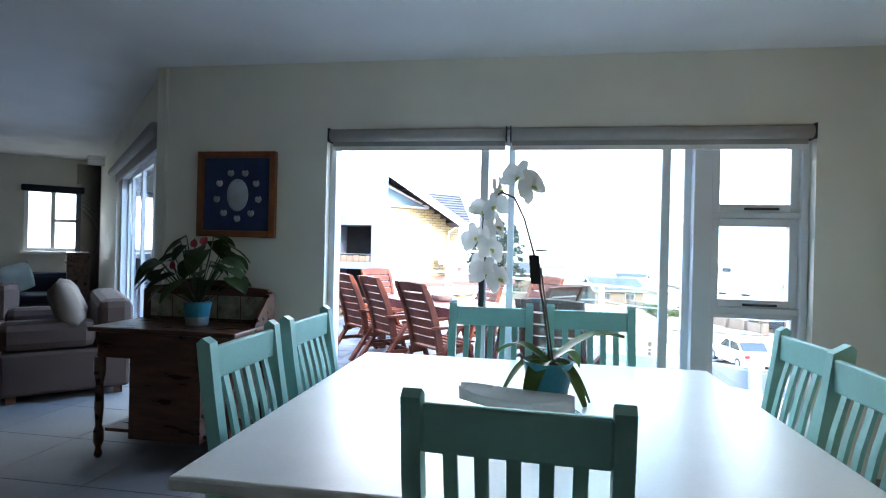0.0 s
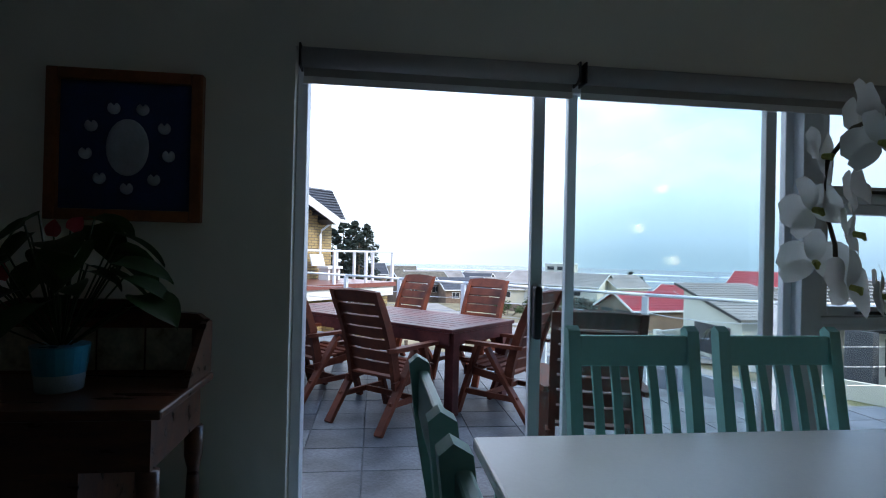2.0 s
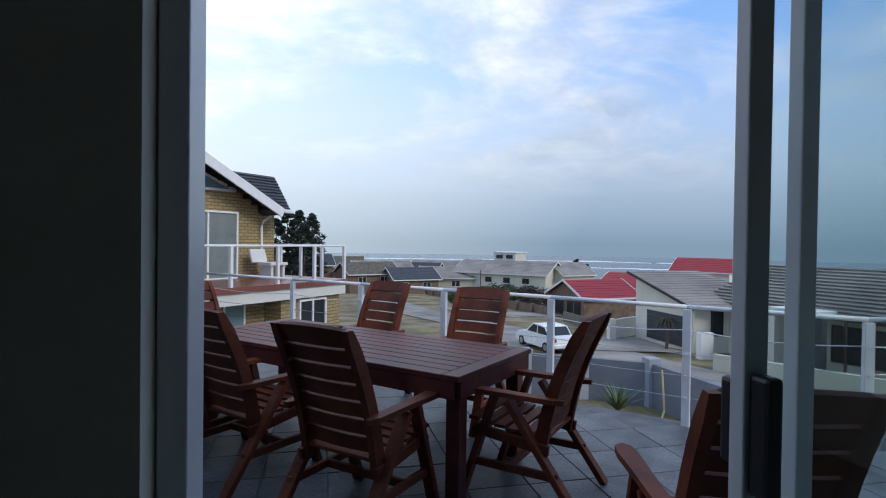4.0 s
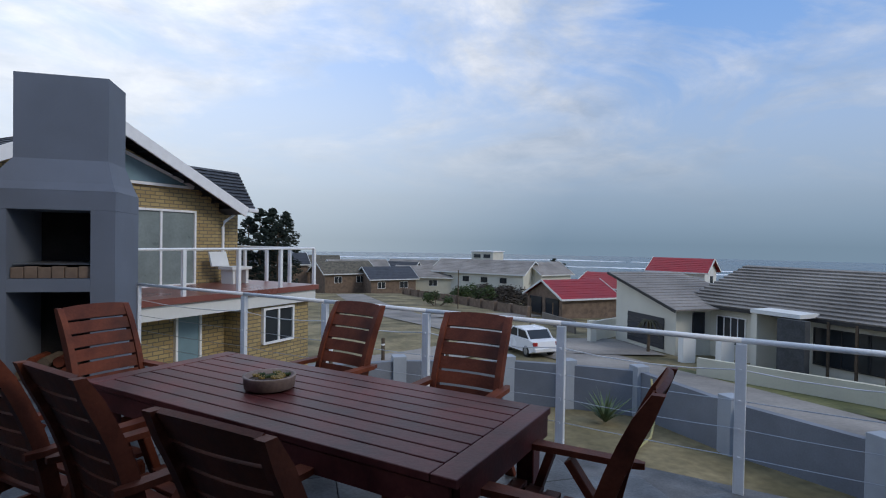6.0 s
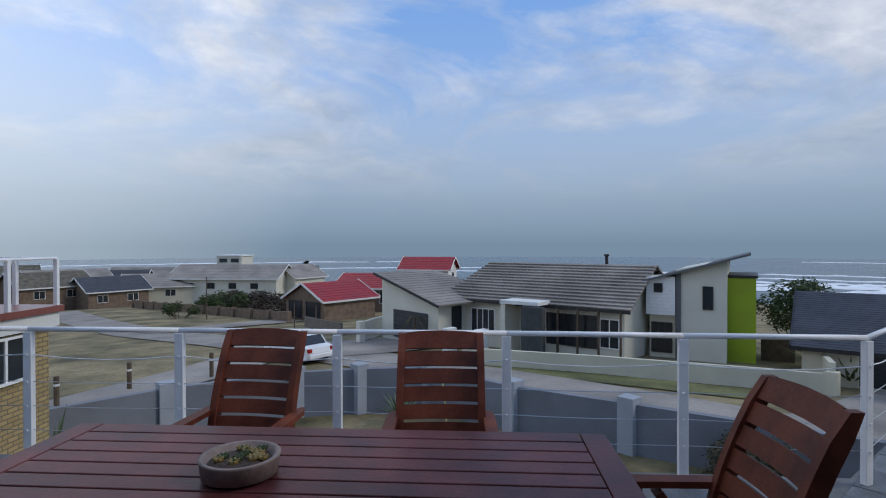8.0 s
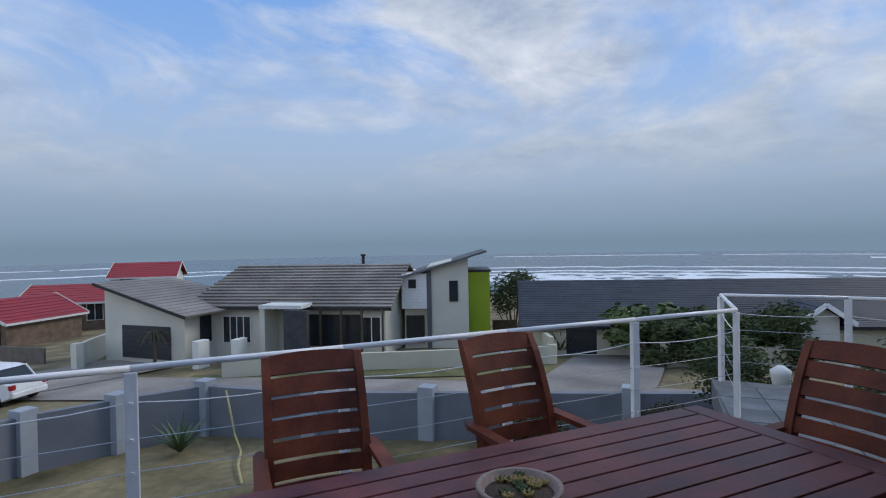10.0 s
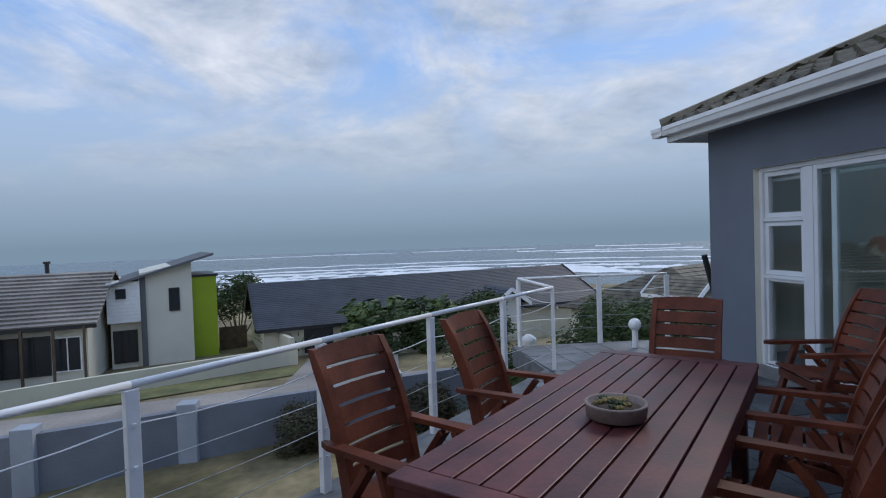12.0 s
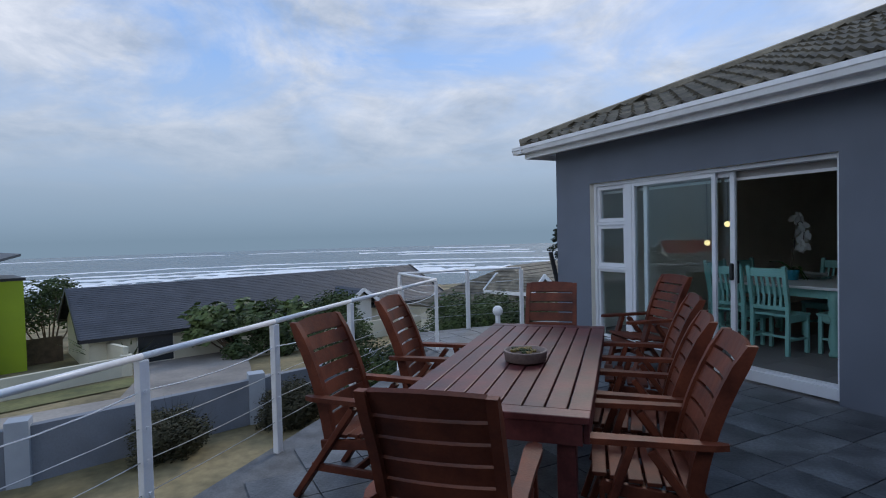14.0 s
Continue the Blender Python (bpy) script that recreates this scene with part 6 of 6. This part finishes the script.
lite_leaf = mat("light_shrub_leaf", (0.07, 0.11, 0.03), 0.6, 0.4, 2, 10, 0.1, second=(0.12, 0.17, 0.05))
random.seed(11)
shrub("hedge", "dense dark green coastal hedge beside the terrace", 10.0, -1.9, ground_z(10, -1.9), sh_cl(34, 1.6, 3.2, 0.4, 2.9, 0.6, 1.0), 0.055, 2100, M["dleaf"], "hedge")
shrub("hedge", "dense green shrubs behind the side terrace", 14.5, -6.5, ground_z(14, -6), sh_cl(20, 2.0, 4.0, 0.4, 2.4, 0.8, 1.2), 0.08, 1100, M["dleaf"], "hedge")
shrub("shrub", "large leafy shrub hanging over the street wall", 26.9, 0.9, ground_z(27, 0), sh_cl(18, 1.4, 2.2, 0.5, 1.9, 0.6, 0.9), 0.12, 620, M["dleaf"])
shrub("shrub", "large leafy shrub hanging over the street wall", 28.6, -1.0, ground_z(28.6, -1), sh_cl(26, 1.3, 3.2, 0.6, 2.4, 0.7, 1.1), 0.12, 620, M["dleaf"])
shrub("shrub", "light green broad-leaved shrub", 27.6, 1.6, ground_z(27.6, 1.6), sh_cl(14, 1.0, 2.6, 1.3, 2.6, 0.5, 0.8), 0.22, 240, lite_leaf)
shrub("shrub", "dark bush beyond the timber gate", 39.5, 12.3, ground_z(39, 12), sh_cl(9, 1.5, 1.5, 1.5, 4.2, 0.9, 1.4), 0.13, 300, M["dleaf"])
shrub("shrub", "round bush by the pale far walls", 17.5, 66, ground_z(17, 66), sh_cl(6, 1.6, 1.2, 0.6, 1.3, 0.6, 0.9), 0.15, 300, M["dleaf"])
shrub("shrub", "round bush by the pale far walls", 24, 71, ground_z(24, 71), sh_cl(9, 2.6, 2.0, 0.6, 1.9, 0.8, 1.2), 0.18, 200, M["dleaf"])
shrub("shrub", "dark scrub slope behind the brown fence", 31, 74, ground_z(31, 74), sh_cl(44, 6.0, 10, -0.4, 0.8, 1.2, 1.9), 0.22, 150, mat("brown_scrub", (0.055, 0.042, 0.028), 0.95, 0.4, 1, 6, 0.3))


def conifer(x, y, zt, r, label):
    zb = ground_z(x, y)
    t = thing("conifer", label, "tree", "conifers", m=pose(x, y, zb))
    h_ = zt - zb
    bm = bmesh.new()
    lm = bmesh.new()
    for k in range(34):
        f = (k / 33) ** 0.8
        a = k * 2.4 + random.uniform(-0.5, 0.5)
        rr = r * math.sin(math.pi * min(1, 0.25 + 0.75 * f)) ** 0.7 * random.uniform(0.45, 1.0)
        c = Vector((math.cos(a) * rr, math.sin(a) * rr, h_ * (0.2 + 0.78 * f) + random.uniform(-0.3, 0.3)))
        leaf_cloud(bm, c, 0.42 * r * random.uniform(0.6, 1.1) * (1.15 - 0.5 * f), 80, 0.10 * r, 0.7)
        tube([(0, 0, c.z - 0.4), c], [0.06, 0.02], 4, bm=lm)
    part("crown", bm, mat("conifer_green", (0.018, 0.030, 0.020), 0.9, 0.4, 2, 8, 0.1) if "conifer_green" not in bpy.data.materials else bpy.data.materials["conifer_green"], t)
    part("limbs", lm, M["bark"], t)
    part("trunk", tube([(0, 0, -0.3), (0, 0, h_ * 0.95)], [0.2, 0.04], 7), M["bark"], t)


for x, y, zt, r in ((-4.2, 76, 5.3, 2.2), (-2.6, 75, 5.6, 2.3), (-0.9, 76, 5.1, 2.1), (-5.8, 78, 4.6, 2.2), (-1.8, 72, 3.6, 1.9)):
    conifer(x, y, zt, r, "tall dark conifer beyond the brick house")
conifer(56.8, 111.8, -2.0, 1.6, "small dark conifer between far roofs")
conifer(58.6, 110.8, -2.9, 1.4, "small dark conifer between far roofs")
conifer(43, -32.0, 2.6, 1.3, "dark conifer beyond the house corner")


def blades(name, label, x, y, z, n, ln, wd, mt, lean=0.5, cat="plant", grp=""):
    s = thing(name, label, cat, grp, m=pose(x, y, z))
    for k in range(n):
        a = k * 2.399
        f = math.sqrt((k + 0.5) / n)
        tip = Vector((math.cos(a) * f * lean, math.sin(a) * f * lean, 1 - 0.45 * f * lean)).normalized() * ln * random.uniform(0.75, 1.1)
        side = Vector((-math.sin(a), math.cos(a), 0)) * wd
        bm = bmesh.new()
        m1 = tip * 0.5 + Vector((0, 0, 0.06 * ln))
        v = [bm.verts.new(p) for p in (-side, side, m1 + side * 0.8, m1 - side * 0.8, tip)]
        bm.faces.new((v[0], v[1], v[2], v[3])); bm.faces.new((v[3], v[2], v[4]))
        part("blade", bm, mt, s)
    return s


agave = mat("agave_green", (0.11, 0.16, 0.07), 0.6, 0.3, 4, 30, 0.05, island=0.15)
blades("agave", "spiky green agave beside the garden wall", 1.0, 16.4, -3.75, 46, 1.5, 0.05, agave, 1.2, grp="agaves")
blades("agave", "spiky green agave beside the garden wall", 9.3, 14.3, -3.8, 30, 1.1, 0.05, agave, 1.1, grp="agaves")
blades("agave", "spiky green agave beside the garden wall", -1.8, 15.6, -3.75, 26, 1.0, 0.05, agave, 1.2, grp="agaves")
reed = mat("reed_green", (0.06, 0.058, 0.03), 0.9, 0.35, 6, 40, 0.1, island=0.3)
random.seed(23)
for x, y in ((11.9, 5.45), (12.6, 2.5)):
    shrub("heath_bush", "dense grey-green heath bush against the garden wall", x, y, -3.8, sh_cl(18, 0.5, 0.6, 0.2, 1.0, 0.34, 0.5), 0.045, 3600, reed, "bush")
    blades("heath_tuft", "dark upright reed tuft in the heath bush", x, y, -3.8, 90, 1.5, 0.014, reed, 1.0, "bush", "reed tufts")
for x, y, z, n, ln in ((29.6, 8.4, ground_z(29, 8), 60, 2.4), (28.4, 7.2, ground_z(28, 7), 40, 1.8)):
    blades("strelitzia", "tall strelitzia clump beside the pale wall", x, y, z, n, ln, 0.09, lite_leaf, 1.0, grp="strelitzias")
palm = thing("palm_tree", "small palm in front of the garage", "tree", m=pose(20.4, 27.6, ground_z(20.4, 27.6)))
part("trunk", tube([(0, 0, -0.2), (0.05, 0, 1.0), (0, 0, 1.9)], [0.10, 0.08, 0.07], 8), M["bark"], palm)
for k in range(22):
    a = k * 2.399
    def fn(u, v, a=a, e=random.uniform(0.2, 1.0)):
        r = 0.95 * u
        s = (v - 0.5) * 0.16 * (1 - u * 0.8)
        return Vector((r * math.cos(a) - s * math.sin(a), r * math.sin(a) + s * math.cos(a), 1.9 + e * 0.7 * u - 1.1 * u * u))
    part("frond", grid_loft(fn, 6, 2), reed, palm)
hose = thing("garden_hose", "yellow garden hose over the garden wall", "hose")
part("hose", tube([(10.55, 13.9, -2.5), (10.45, 13.7, -2.9), (10.3, 13.4, -3.6), (9.6, 12.6, -3.70), (8.8, 12.0, -3.68), (8.0, 11.2, -3.66)], 0.03, 6), mat("yellow_hose", (0.45, 0.40, 0.18), 0.6, 0.1, 5, 20, 0), hose)

# ---- small wall of tiles: paving and floor pieces ----
slab_ob = bpy.data.objects["terrace_slab"]
tile_me = finish("slate_tile", box(-0.196, 0.196, -0.196, 0.196, -0.010, 0.0, 0.003), M["slate"])


def inside(poly, x, y):
    c = False
    for k in range(len(poly)):
        (x0, y0), (x1, y1) = poly[k], poly[k - 1]
        if (y0 > y) != (y1 > y) and x < (x1 - x0) * (y - y0) / (y1 - y0) + x0:
            c = not c
    return c


PAVE = [(-3.0, 7.5), (-4.6, 4.6), (-0.95, 0.55), (-0.9, 0.25), (5.2, 0.25), (5.4, 2.2), (4.0, 2.28), (-1.4, 7.75)]
for i in range(-14, 16):
    for j in range(0, 20):
        x, y = i * 0.4 + 0.1, 0.46 + j * 0.4
        if all(inside(SLAB, x + dx, y + dy) for dx in (-0.19, 0.19) for dy in (-0.19, 0.19)) and inside(PAVE, x, y):
            ob = new("slate_tile", tile_me)
            ob.parent, ob.matrix_basis = slab_ob, pose(x, y, TF + random.uniform(-0.002, 0.001), 0, 0, random.choice((0, 90, 180, 270)))
fl_ob = bpy.data.objects["floor"]
ft_me = finish("floor_tile", box(-0.298, 0.298, -0.298, 0.298, -0.006, 0.0, 0.002), M["infloor"])
for i in range(-14, 6):
    for j in range(-9, 8):
        x, y = i * 0.6, j * 0.6 - 0.15
        if inside([(-8.9, -5.5), (3.5, -5.5), (3.5, 0.0), (-1.3, 0.0), (-5.6, 4.2), (-8.9, 4.2)], x, y):
            ob = new("floor_tile", ft_me)
            ob.parent, ob.matrix_basis = fl_ob, pose(x, y, 0)
